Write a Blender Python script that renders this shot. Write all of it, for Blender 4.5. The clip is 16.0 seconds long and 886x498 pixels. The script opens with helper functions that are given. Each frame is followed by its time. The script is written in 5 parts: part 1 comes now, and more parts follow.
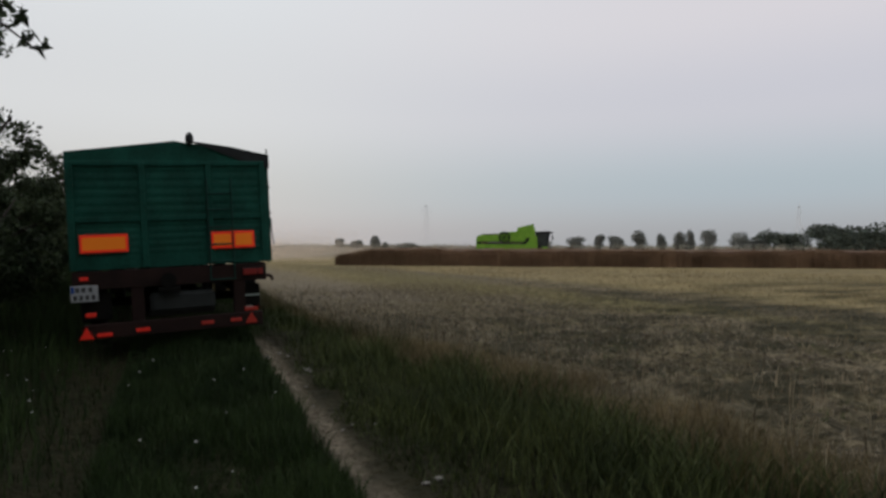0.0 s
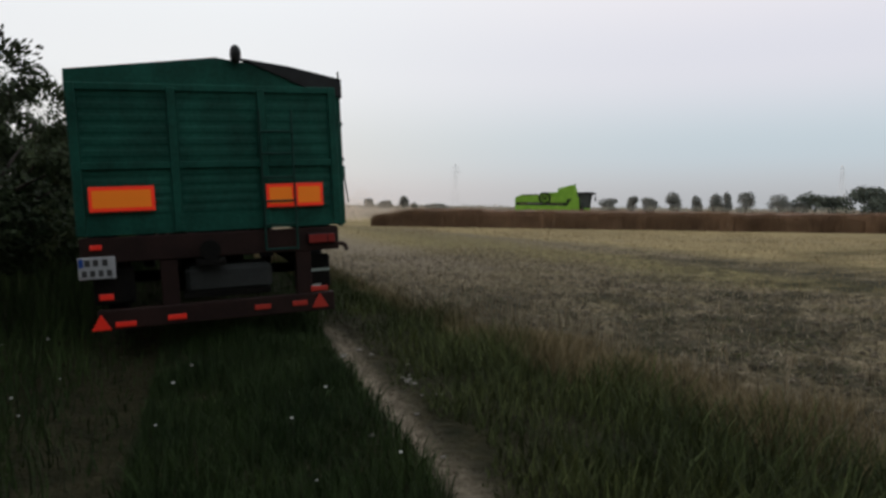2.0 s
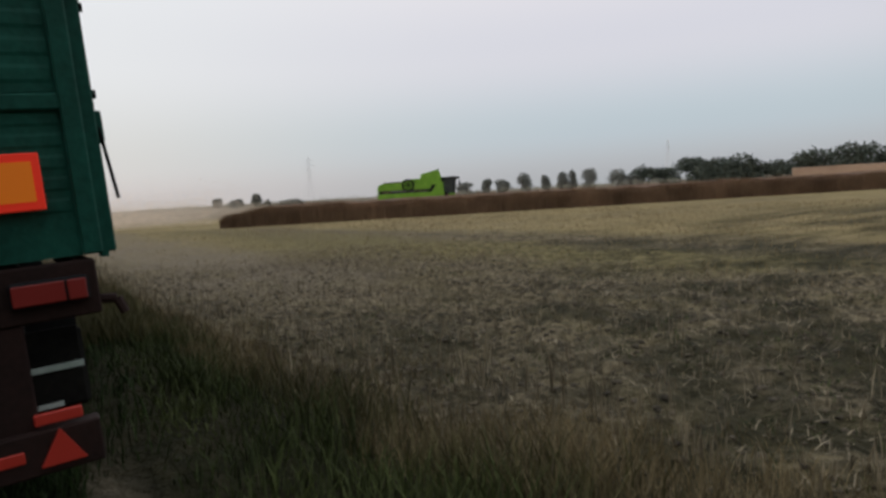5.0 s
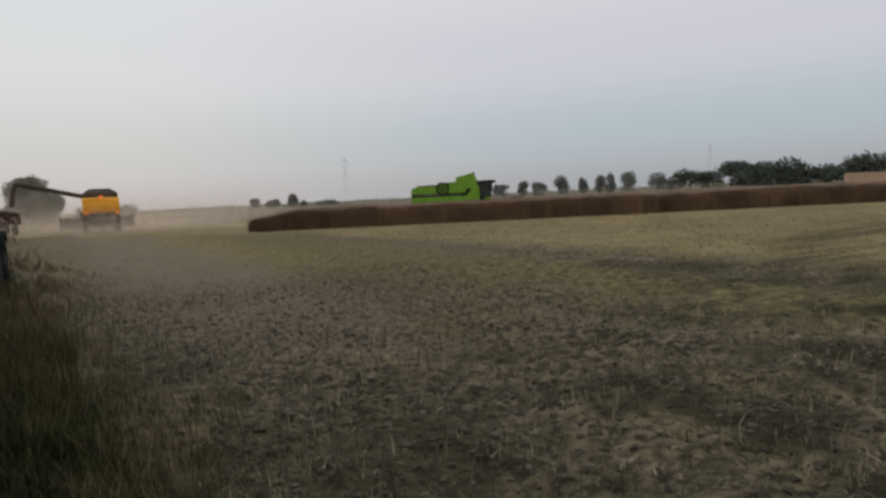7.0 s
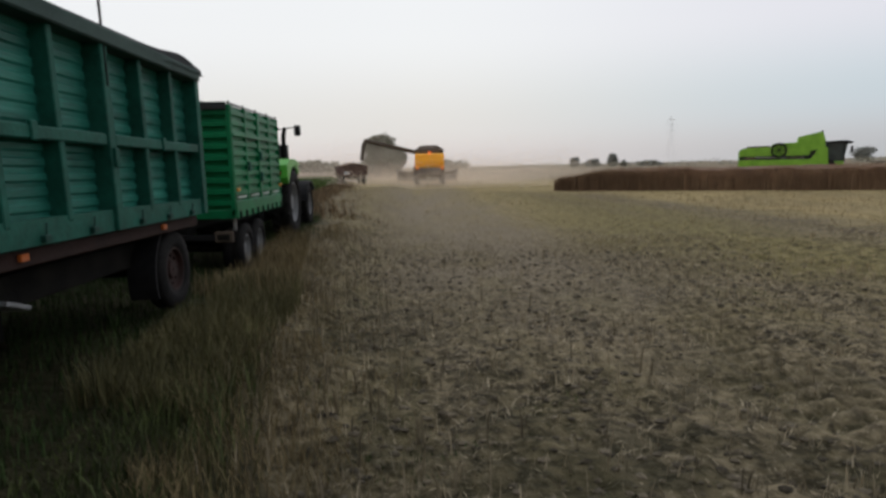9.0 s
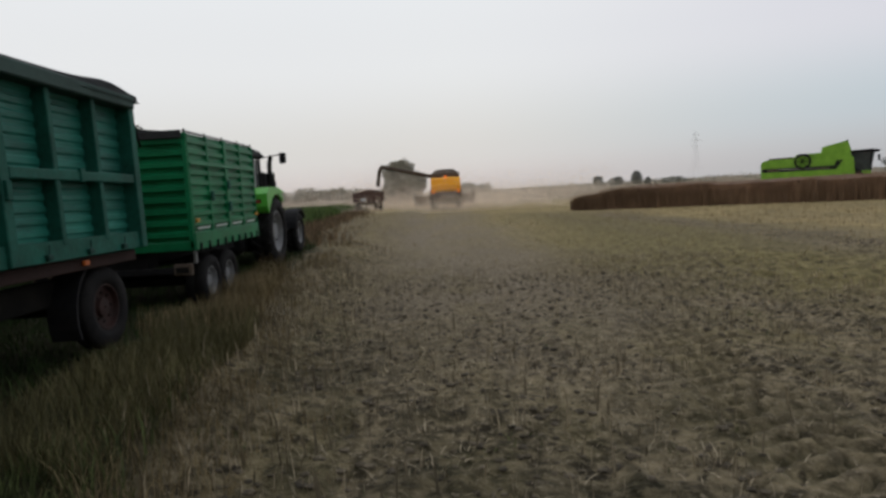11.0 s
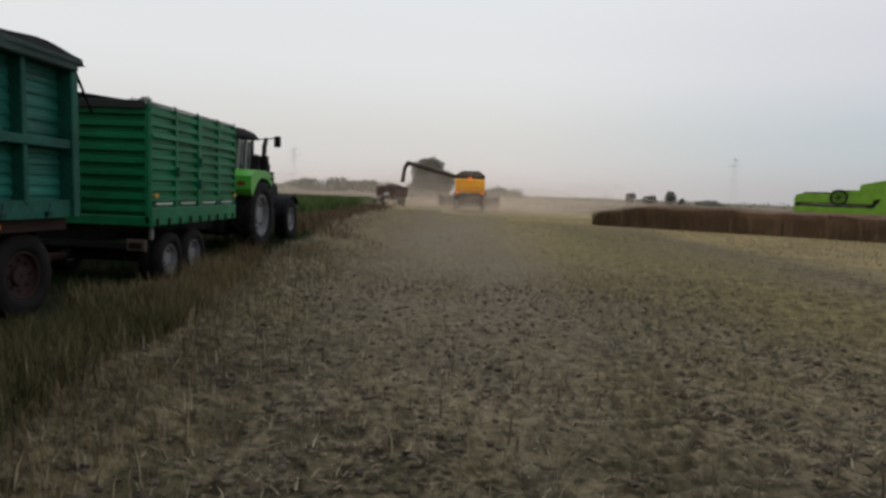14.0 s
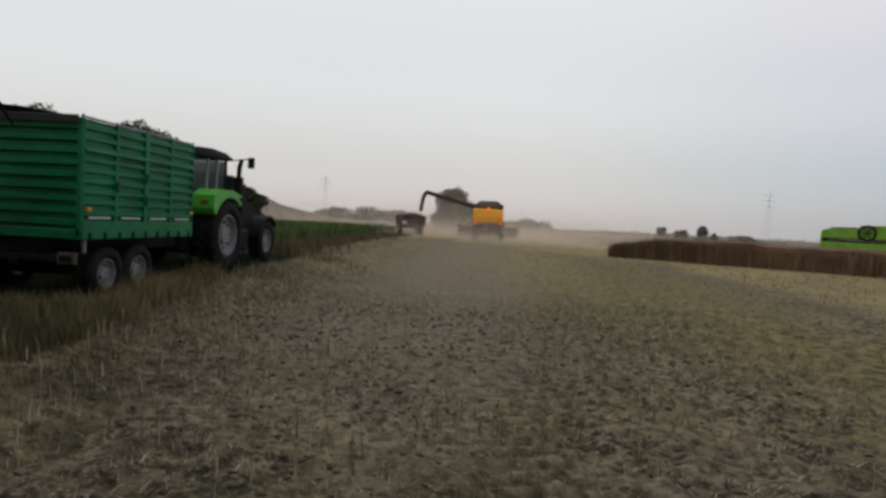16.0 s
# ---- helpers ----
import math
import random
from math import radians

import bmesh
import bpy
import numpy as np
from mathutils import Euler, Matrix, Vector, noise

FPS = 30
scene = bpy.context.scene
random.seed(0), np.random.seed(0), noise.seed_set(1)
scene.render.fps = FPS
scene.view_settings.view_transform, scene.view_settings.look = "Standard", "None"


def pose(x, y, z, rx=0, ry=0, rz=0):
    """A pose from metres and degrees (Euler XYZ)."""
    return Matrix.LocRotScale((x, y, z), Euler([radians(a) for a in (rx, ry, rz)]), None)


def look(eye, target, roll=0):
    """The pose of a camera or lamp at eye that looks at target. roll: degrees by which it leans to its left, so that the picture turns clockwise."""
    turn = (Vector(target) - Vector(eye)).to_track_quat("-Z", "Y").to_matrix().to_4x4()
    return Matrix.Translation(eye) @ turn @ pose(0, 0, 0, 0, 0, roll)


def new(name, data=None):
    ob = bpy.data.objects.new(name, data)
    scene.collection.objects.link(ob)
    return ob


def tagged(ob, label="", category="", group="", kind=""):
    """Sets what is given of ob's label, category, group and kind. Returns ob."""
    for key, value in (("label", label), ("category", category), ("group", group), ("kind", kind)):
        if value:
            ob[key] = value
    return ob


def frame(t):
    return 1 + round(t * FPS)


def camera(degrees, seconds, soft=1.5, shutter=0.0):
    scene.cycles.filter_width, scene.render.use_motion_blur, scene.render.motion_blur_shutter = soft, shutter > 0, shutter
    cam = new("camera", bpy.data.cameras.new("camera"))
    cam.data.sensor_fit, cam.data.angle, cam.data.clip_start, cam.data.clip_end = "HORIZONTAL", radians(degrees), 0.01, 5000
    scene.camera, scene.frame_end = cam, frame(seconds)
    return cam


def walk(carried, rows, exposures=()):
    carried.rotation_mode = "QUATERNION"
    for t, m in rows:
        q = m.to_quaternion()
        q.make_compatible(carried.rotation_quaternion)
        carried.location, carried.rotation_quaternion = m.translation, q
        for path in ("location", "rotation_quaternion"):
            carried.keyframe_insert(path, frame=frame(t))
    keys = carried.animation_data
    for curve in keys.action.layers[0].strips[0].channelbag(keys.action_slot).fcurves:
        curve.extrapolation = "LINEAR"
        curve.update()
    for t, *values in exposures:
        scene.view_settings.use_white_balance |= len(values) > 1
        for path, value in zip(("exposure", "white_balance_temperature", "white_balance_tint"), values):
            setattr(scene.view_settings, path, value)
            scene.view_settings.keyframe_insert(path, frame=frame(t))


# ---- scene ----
cam = camera(69.4, 16.0, soft=3.0)
PATH = [
    (0, (-1.21, -9.487, 1.628), (-0.43, -7.646, 1.616), 0.2),
    (0.5, (-1.225, -8.816, 1.622), (-0.478, -6.962, 1.559), 2.4),
    (1, (-1.237, -8.15, 1.611), (-0.483, -6.301, 1.5), 0.9),
    (1.5, (-1.275, -7.504, 1.611), (-0.567, -5.637, 1.492), 1.7),
    (2, (-1.312, -6.801, 1.601), (-0.611, -4.933, 1.466), 0.6),
    (2.5, (-1.292, -6.173, 1.601), (-0.464, -4.357, 1.477), 0.3),
    (3, (-1.222, -5.615, 1.556), (-0.104, -3.963, 1.409), 0.8),
    (5.5, (0.068, -2.629, 1.583), (1.150, -0.956, 1.404), -3.8),
    (6, (0.323, -2.13, 1.632), (1.424, -0.471, 1.444), -3.6),
    (6.5, (0.672, -1.687, 1.736), (1.805, -0.042, 1.638), -1.7),
    (7, (1.042, -1.283, 1.826), (2.035, 0.445, 1.661), -2.7),
    (7.5, (1.293, -0.938, 1.723), (2.068, 0.887, 1.464), 4.7),
    (8, (1.728, -0.748, 1.728), (2.476, 1.097, 1.534), 1.0),
    (8.5, (2.039, -0.572, 1.729), (2.39, 1.377, 1.452), -0.6),
    (9, (2.381, -0.336, 1.79), (2.446, 1.647, 1.535), -1.3),
    (9.5, (2.603, -0.139, 1.812), (2.653, 1.855, 1.668), -0.4),
    (9.7, (2.69, -0.093, 1.811), (2.761, 1.9, 1.656), -2.2),
    (12, (3.367, 0.241, 1.688), (3.273, 2.231, 1.508), -1.3),
    (12.5, (3.449, 0.31, 1.791), (3.309, 2.3, 1.648), -0.3),
    (13, (3.532, 0.489, 1.712), (3.41, 2.48, 1.568), -1.8),
    (13.5, (3.682, 0.541, 1.701), (3.6, 2.529, 1.493), 0.0),
    (14, (3.929, 0.599, 1.722), (3.833, 2.589, 1.546), 2.2),
    (14.5, (4.253, 0.623, 1.744), (4.081, 2.61, 1.591), 1.1),
    (15, (4.629, 0.579, 1.645), (4.375, 2.555, 1.464), 2.1),
    (15.5, (5.01, 0.58, 1.635), (4.759, 2.557, 1.464), 3.3),
    (16, (5.15, 0.9, 1.624), (4.956, 2.889, 1.54), 3.1),
]
walk(cam, [(t, look(eye, target, roll)) for t, eye, target, roll in PATH],
     exposures=[(0, 0.0), (1, .12), (2.5, .35), (3.2, .35), (5.5, .18), (6, .22), (7, .02), (7.5, .2), (8.5, .27), (9, .35), (9.5, .26), (12.5, .19), (16, .10)])

# ---- world: hazy dusk sky, brighter on the sunset side, blue and dim opposite ----
world = bpy.data.worlds.new("dusk_sky")
scene.world = world
world.use_nodes = True
wn, wl = world.node_tree.nodes, world.node_tree.links
wn.clear()
sky = wn.new("ShaderNodeTexSky")
sky.sky_type, sky.sun_disc = "NISHITA", False
sky.sun_elevation, sky.sun_rotation = radians(2.0), radians(250)
sky.dust_density = 2.0
coord = wn.new("ShaderNodeTexCoord")
sep = wn.new("ShaderNodeSeparateXYZ")
wl.new(coord.outputs["Generated"], sep.inputs[0])


def sky_ramp(stops):
    ramp = wn.new("ShaderNodeValToRGB")
    ramp.color_ramp.interpolation = "EASE"
    els = ramp.color_ramp.elements
    while len(els) < len(stops):
        els.new(0.5)
    for el, (p, c) in zip(els, stops):
        el.position, el.color = p, (*c, 1)
    wl.new(sep.outputs["Z"], ramp.inputs[0])
    return ramp


glow_side = sky_ramp([(0.0, (.60, .555, .545)), (.06, (.605, .60, .605)), (.2, (.705, .71, .73)), (.5, (.80, .83, .86)), (1.0, (.90, .93, 1.0))])
dim_side = sky_ramp([(0.0, (.37, .395, .42)), (.08, (.37, .455, .55)), (.2, (.555, .545, .625)), (.33, (.68, .635, .68)), (1.0, (.90, .93, 1.0))])
facing = wn.new("ShaderNodeVectorMath")
facing.operation = "DOT_PRODUCT"
facing.inputs[1].default_value = (.90, .43, 0)
wl.new(coord.outputs["Generated"], facing.inputs[0])
span = wn.new("ShaderNodeMapRange")
span.interpolation_type = "SMOOTHSTEP"
span.inputs["From Min"].default_value, span.inputs["From Max"].default_value = .40, 1.05
wl.new(facing.outputs["Value"], span.inputs["Value"])
blend = wn.new("ShaderNodeMixRGB")
wl.new(span.outputs[0], blend.inputs[0])
wl.new(glow_side.outputs[0], blend.inputs[1])
wl.new(dim_side.outputs[0], blend.inputs[2])
haze_bg, sky_bg, both = wn.new("ShaderNodeBackground"), wn.new("ShaderNodeBackground"), wn.new("ShaderNodeAddShader")
wo = wn.new("ShaderNodeOutputWorld")
# the sky opposite the afterglow, behind the walker, is the darkest
away = wn.new("ShaderNodeVectorMath")
away.operation = "DOT_PRODUCT"
away.inputs[1].default_value = (.35, -.94, 0)
wl.new(coord.outputs["Generated"], away.inputs[0])
night = wn.new("ShaderNodeMapRange")
night.interpolation_type = "SMOOTHSTEP"
night.inputs["From Min"].default_value, night.inputs["From Max"].default_value = -.15, .85
night.inputs["To Min"].default_value, night.inputs["To Max"].default_value = 1.0, .50
wl.new(away.outputs["Value"], night.inputs["Value"])
dusk = wn.new("ShaderNodeVectorMath")
dusk.operation = "SCALE"
wl.new(blend.outputs[0], dusk.inputs[0])
wl.new(night.outputs[0], dusk.inputs["Scale"])
wl.new(dusk.outputs[0], haze_bg.inputs[0])
wl.new(sky.outputs[0], sky_bg.inputs[0])
haze_bg.inputs["Strength"].default_value, sky_bg.inputs["Strength"].default_value = 0.92, 0.05
wl.new(haze_bg.outputs[0], both.inputs[0])
wl.new(sky_bg.outputs[0], both.inputs[1])
wl.new(both.outputs[0], wo.inputs[0])
sd = bpy.data.lights.new("sun", "SUN")
sd.energy, sd.angle, sd.color = 0.5, radians(25), (1.0, 0.88, 0.78)
sun = new("sun", sd)
sun.matrix_world = look((-34, 9, 8), (0, 0, 0))
scene.view_settings.exposure = 0.0

# ---- materials ----


def mat(name, dark, light, scale=4.0, rough=0.75, bump=0.15, metal=0.0, fine=40.0, each=0.0, stretch=(1, 1, 1), spec=0.3):
    """Two colours mixed by coarse and fine noise; each: how far single pieces differ in value."""
    m = bpy.data.materials.new(name)
    m.use_nodes = True
    n, l = m.node_tree.nodes, m.node_tree.links
    b = n["Principled BSDF"]
    tc, mp = n.new("ShaderNodeTexCoord"), n.new("ShaderNodeMapping")
    mp.inputs["Scale"].default_value = stretch
    l.new(tc.outputs["Object"], mp.inputs[0])
    big, small = n.new("ShaderNodeTexNoise"), n.new("ShaderNodeTexNoise")
    big.inputs["Scale"].default_value, big.inputs["Detail"].default_value = scale, 5
    small.inputs["Scale"].default_value, small.inputs["Detail"].default_value = fine, 3
    l.new(mp.outputs[0], big.inputs["Vector"])
    l.new(mp.outputs[0], small.inputs["Vector"])
    add = n.new("ShaderNodeMath")
    add.operation = "MULTIPLY_ADD"
    add.inputs[1].default_value = 0.45
    l.new(small.outputs["Fac"], add.inputs[0])
    l.new(big.outputs["Fac"], add.inputs[2])
    rng = n.new("ShaderNodeMapRange")
    rng.inputs["From Min"].default_value, rng.inputs["From Max"].default_value = 0.5, 0.95
    l.new(add.outputs[0], rng.inputs["Value"])
    mix = n.new("ShaderNodeMixRGB")
    mix.inputs[1].default_value, mix.inputs[2].default_value = (*dark, 1), (*light, 1)
    l.new(rng.outputs[0], mix.inputs[0])
    colour = mix.outputs[0]
    if each:
        geo, var, val = n.new("ShaderNodeNewGeometry"), n.new("ShaderNodeHueSaturation"), n.new("ShaderNodeMapRange")
        val.inputs["To Min"].default_value, val.inputs["To Max"].default_value = 1 - each, 1 + each
        l.new(geo.outputs["Random Per Island"], val.inputs["Value"])
        l.new(val.outputs[0], var.inputs["Value"])
        l.new(colour, var.inputs["Color"])
        colour = var.outputs[0]
    l.new(colour, b.inputs["Base Color"])
    b.inputs["Roughness"].default_value, b.inputs["Metallic"].default_value = rough, metal
    b.inputs["Specular IOR Level"].default_value = spec
    if bump:
        bp = n.new("ShaderNodeBump")
        bp.inputs["Strength"].default_value, bp.inputs["Distance"].default_value = bump, 0.02
        l.new(small.outputs["Fac"], bp.inputs["Height"])
        l.new(bp.outputs[0], b.inputs["Normal"])
    return m


def glow_mat(name, colour, strength):
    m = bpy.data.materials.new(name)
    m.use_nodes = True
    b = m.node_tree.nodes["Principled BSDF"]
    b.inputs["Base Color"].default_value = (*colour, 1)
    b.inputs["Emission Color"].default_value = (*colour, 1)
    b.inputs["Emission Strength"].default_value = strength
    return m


GREEN_OLD = mat("old_green_paint", (.0030, .046, .032), (.011, .114, .082), 2.6, .65, .2, fine=25, spec=.25)
# same old paint, lighter: the side boards' sky light is put into the colour
GREEN_PLANK_LIT = mat("old_green_planks_lit", (.004, .064, .047), (.018, .180, .136), 2.6, .5, .25, fine=30, stretch=(1, .25, 2), spec=.35)
GREEN_NEW = mat("bright_green_paint", (.0015, .090, .033), (.004, .180, .068), 2.0, .45, .06, fine=18, spec=.25)
RUST = mat("red_brown_frame_paint", (.015, .007, .006), (.034, .015, .012), 3.0, .8, .2)
STEEL_DARK = mat("dark_grimy_steel", (.007, .007, .007), (.018, .017, .015), 4.0, .85, .15, spec=.08)
RUBBER = mat("worn_rubber", (.008, .008, .009), (.019, .018, .018), 5.0, .85, .25, spec=.12)
RIM_RED = mat("dull_red_rim", (.014, .006, .005), (.032, .012, .010), 6.0, .7, .1)
RIM_GREY = mat("light_grey_rim", (.15, .155, .165), (.25, .255, .265), 6.0, .5, .05)
RAIL_GREY = mat("weathered_grey_green_rail", (.016, .040, .034), (.036, .072, .062), 2.5, .7, .15)
LADDER_GREEN = mat("dull_dark_green_paint", (.003, .030, .022), (.007, .052, .040), 3.0, .7, .1)
LOCKER = mat("dusty_grey_locker", (.022, .025, .025), (.042, .046, .045), 3.0, .8, .1)
TARP = mat("dark_grey_tarpaulin", (.016, .018, .019), (.035, .038, .040), 2.0, .75, .3, fine=12)
# faint emission stands in for light the reflectors and boards throw back
RED_REFLECT = glow_mat("red_reflector", (.75, .025, .012), .10)
ORANGE_REFLECT = glow_mat("orange_reflective_sheet", (.85, .20, .01), .16)
RED_EDGE = glow_mat("red_fluorescent_edge", (.85, .035, .015), .20)
AMBER = glow_mat("amber_marker", (.45, .11, .02), .03)
# same red reflector coloured dimmer, as the right-hand ones return less light
RED_DIM = glow_mat("dim_red_reflector", (.42, .030, .018), .05)
DULL_RED = glow_mat("dull_red_lens", (.22, .014, .010), .03)
DULL_AMBER = glow_mat("dull_amber_lens", (.55, .26, .03), .03)
REAR_LIGHT = glow_mat("lit_amber_rear_light", (.95, .22, .03), .6)
PLATE_WHITE = mat("white_plate", (.42, .43, .45), (.55, .56, .58), 9, .5, .02)
PLATE_INK = mat("plate_marks", (.05, .05, .05), (.09, .09, .09), 9, .6, 0)
PLATE_BLUE = mat("plate_blue", (.02, .08, .32), (.03, .1, .4), 9, .5, 0)
STRIP_WHITE = mat("pale_reflective_strip", (.34, .42, .38), (.5, .58, .54), 9, .5, 0)
TRACTOR_GREEN = mat("light_green_paint", (.06, .32, .030), (.10, .42, .055), 2, .35, .03)
BLACK_PLASTIC = mat("black_plastic", (.008, .008, .009), (.018, .018, .020), 5, .7, .05, spec=.12)
LIME = mat("lime_green_paint", (.115, .28, .020), (.20, .41, .045), 1.3, .5, .03, fine=12)
YELLOW = mat("harvester_yellow_paint", (.80, .33, .012), (.95, .44, .03), 1.0, .45, .03, fine=12)
DUSTY_DARK = mat("dusty_dark_machine", (.055, .042, .032), (.11, .085, .066), 1.5, .85, .1)
CART_RED = mat("dusty_dark_red_paint", (.05, .024, .020), (.085, .045, .038), 1.5, .85, .1)
PALE_STRAW = mat("dry_straw", (.13, .108, .072), (.38, .315, .215), 2.0, .9, 0, each=.5)
STRAW_FAR = mat("bleached_straw", (.15, .120, .065), (.33, .262, .148), 1.5, .9, 0, each=.3)
DRY_GRASS = mat("dry_verge_grass", (.105, .082, .040), (.285, .220, .118), 1.2, .9, 0, each=.5)
GREEN_GRASS = mat("green_track_grass", (.014, .031, .008), (.044, .072, .019), 1.0, .85, 0, each=.5)
MAIZE = mat("green_field_crop", (.045, .085, .018), (.095, .140, .036), .6, .8, 0, each=.35)
CROP = mat("ripe_dark_brown_crop", (.080, .050, .030), (.255, .168, .106), .30, .95, 0, each=.14)
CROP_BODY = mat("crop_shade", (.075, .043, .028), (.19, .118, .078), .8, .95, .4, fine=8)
LEAF = mat("dark_hedge_leaves", (.022, .036, .014), (.055, .074, .030), .8, .8, 0, each=.5)
# greyer and paler than leaves: the haze of distance is put into this colour
LEAF_FAR = mat("distant_hazed_foliage", (.155, .168, .155), (.235, .245, .225), .1, .95, 0, each=.2)
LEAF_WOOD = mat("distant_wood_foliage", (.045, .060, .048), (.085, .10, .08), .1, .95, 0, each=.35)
BARK = mat("dark_bark", (.018, .014, .010), (.04, .03, .024), 6, .95, .4)
PALE_CROP = mat("pale_ripe_wheat", (.30, .21, .15), (.40, .29, .21), .3, .95, .2, fine=3)
STONE = mat("pale_field_stones", (.16, .15, .13), (.30, .28, .25), 8, .9, .2)
FLOWER = mat("white_flower_heads", (.4, .4, .38), (.6, .6, .56), 8, .9, 0)
# lightened towards the sky: fading with distance is put into the colour
PYLON = mat("lattice_paled_to_sky", (.62, .64, .66), (.74, .76, .78), 1, .8, 0)
GLASS_DARK = bpy.data.materials.new("tinted_cab_glass")
GLASS_DARK.use_nodes = True
_g = GLASS_DARK.node_tree.nodes["Principled BSDF"]
_g.inputs["Base Color"].default_value = (.035, .045, .045, 1)
_g.inputs["Roughness"].default_value = .05
_g.inputs["IOR"].default_value = 1.1
_g.inputs["Alpha"].default_value = .55
GLASS_DUSTY = mat("dark_dusty_cab_glass", (.03, .04, .04), (.07, .08, .08), 2, .15, 0, spec=.6)

PALE_PILLAR = mat("pale_cab_pillar", (.20, .23, .22), (.32, .35, .34), 3, .4, .02)
# air haze before the tree, low wood and hedge is painted into these leaves
LEAF_HAZE = mat("haze_paled_foliage", (.25, .245, .20), (.34, .335, .275), .3, .95, 0, each=.12)
OLIVE_GRASS = mat("dark_verge_weeds", (.025, .039, .011), (.095, .114, .038), 1.0, .85, 0, each=.6)
OLIVE_DRY = mat("olive_verge_grass", (.060, .058, .024), (.165, .145, .068), 1.0, .85, 0, each=.5)
RUSSET = mat("russet_withered_weeds", (.085, .058, .032), (.205, .142, .080), 1.0, .9, 0, each=.5)
DUST = mat("floating_dust_and_haze", (.82, .69, .56), (.90, .78, .65), 1.0, 1.0, 0, spec=0.0)
_n, _l = DUST.node_tree.nodes, DUST.node_tree.links
_t, _a = _n.new("ShaderNodeBsdfTranslucent"), _n.new("ShaderNodeMixShader")
_t.inputs["Color"].default_value = (.90, .77, .64, 1)
_l.new(_n["Principled BSDF"].outputs[0], _a.inputs[1])
_l.new(_t.outputs[0], _a.inputs[2])
_l.new(_a.outputs[0], _n["Material Output"].inputs["Surface"])
CLOD = mat("dry_soil_clods", (.038, .031, .022), (.125, .102, .070), 6, .95, .3, each=.5)

# ---- mesh helpers ----


def part(name, bm, material, parent=None, label=""):
    """Links a bmesh as one mesh object under a thing or a part."""
    me = bpy.data.meshes.new(name)
    bm.to_mesh(me)
    bm.free()
    me.materials.append(material)
    ob = new(name, me)
    ob.parent = parent
    return tagged(ob, label) if label else ob


def thing(name, label, category, m=None, group="", kind=""):
    ob = new(name)
    if m is not None:
        ob.matrix_basis = m
    return tagged(ob, label, category, group, kind)


def box(bm, x0, x1, y0, y1, z0, z1, bev=0.008, rot=None):
    m = Matrix.LocRotScale(((x0 + x1) / 2, (y0 + y1) / 2, (z0 + z1) / 2), None, (abs(x1 - x0), abs(y1 - y0), abs(z1 - z0)))
    if rot is not None:
        c = Matrix.Translation(((x0 + x1) / 2, (y0 + y1) / 2, (z0 + z1) / 2))
        m = c @ rot @ c.inverted() @ m
    vs = bmesh.ops.create_cube(bm, size=1, matrix=m)["verts"]
    if bev:
        es = list({e for v in vs for e in v.link_edges})
        bmesh.ops.bevel(bm, geom=es, offset=bev, segments=1, affect="EDGES", profile=0.5)
    return bm


def bx(*a, **k):
    return box(bmesh.new(), *a, **k)


def tube(bm, a, b, r, seg=10, r2=None):
    a, b = Vector(a), Vector(b)
    d = b - a
    m = Matrix.Translation((a + b) / 2) @ d.to_track_quat("Z", "Y").to_matrix().to_4x4()
    bmesh.ops.create_cone(bm, cap_ends=True, segments=seg, radius1=r, radius2=r if r2 is None else r2, depth=d.length, matrix=m)
    return bm


def tb(a, b, r, seg=10, r2=None):
    return tube(bmesh.new(), a, b, r, seg, r2)


def lathe(bm, profile, centre, seg=32):
    """A closed ring of (radius, x) pairs turned about the x axis through centre."""
    c = Vector(centre)
    rings = [[bm.verts.new(c + Vector((x, r * math.cos(2 * math.pi * i / seg), r * math.sin(2 * math.pi * i / seg)))) for r, x in profile] for i in range(seg)]
    for i in range(seg):
        p, q = rings[i], rings[(i + 1) % seg]
        for j in range(len(profile)):
            k = (j + 1) % len(profile)
            bm.faces.new((p[j], p[k], q[k], q[j]))
    bmesh.ops.recalc_face_normals(bm, faces=bm.faces)
    return bm


def prism(bm, outline, x0, x1):
    """An outline of (y, z) pairs drawn out along x."""
    a = [bm.verts.new((x0, y, z)) for y, z in outline]
    b = [bm.verts.new((x1, y, z)) for y, z in outline]
    n = len(outline)
    bm.faces.new(a)
    bm.faces.new(b[::-1])
    for i in range(n):
        bm.faces.new((a[i], b[i], b[(i + 1) % n], a[(i + 1) % n]))
    bmesh.ops.recalc_face_normals(bm, faces=bm.faces)
    return bm


def corrugated(a0, a1, z0, z1, off, depth, n, side):
    """A ribbed sheet: along y at x = off (side 'x') or along x at y = off (side 'y'); its ribs stand proud by depth."""
    bm = bmesh.new()
    pts = []
    h = (z1 - z0) / n
    for i in range(n):
        zb = z0 + i * h
        pts += [(0, zb), (0, zb + .30 * h), (depth, zb + .45 * h), (depth, zb + .85 * h)]
    pts.append((0, z1))
    inner = [(-abs(depth) * math.copysign(1, depth) * .8, z1), (-abs(depth) * math.copysign(1, depth) * .8, z0)]
    ring = pts + inner
    ends = []
    for a in (a0, a1):
        ends.append([bm.verts.new((off + d, a, z) if side == "x" else (a, off + d, z)) for d, z in ring])
    k = len(ring)
    for i in range(k):
        bm.faces.new((ends[0][i], ends[1][i], ends[1][(i + 1) % k], ends[0][(i + 1) % k]))
    bm.faces.new(ends[0])
    bm.faces.new(ends[1][::-1])
    bmesh.ops.recalc_face_normals(bm, faces=bm.faces)
    return bm


def smooth(ob):
    for p in ob.data.polygons:
        p.use_smooth = True
    return ob


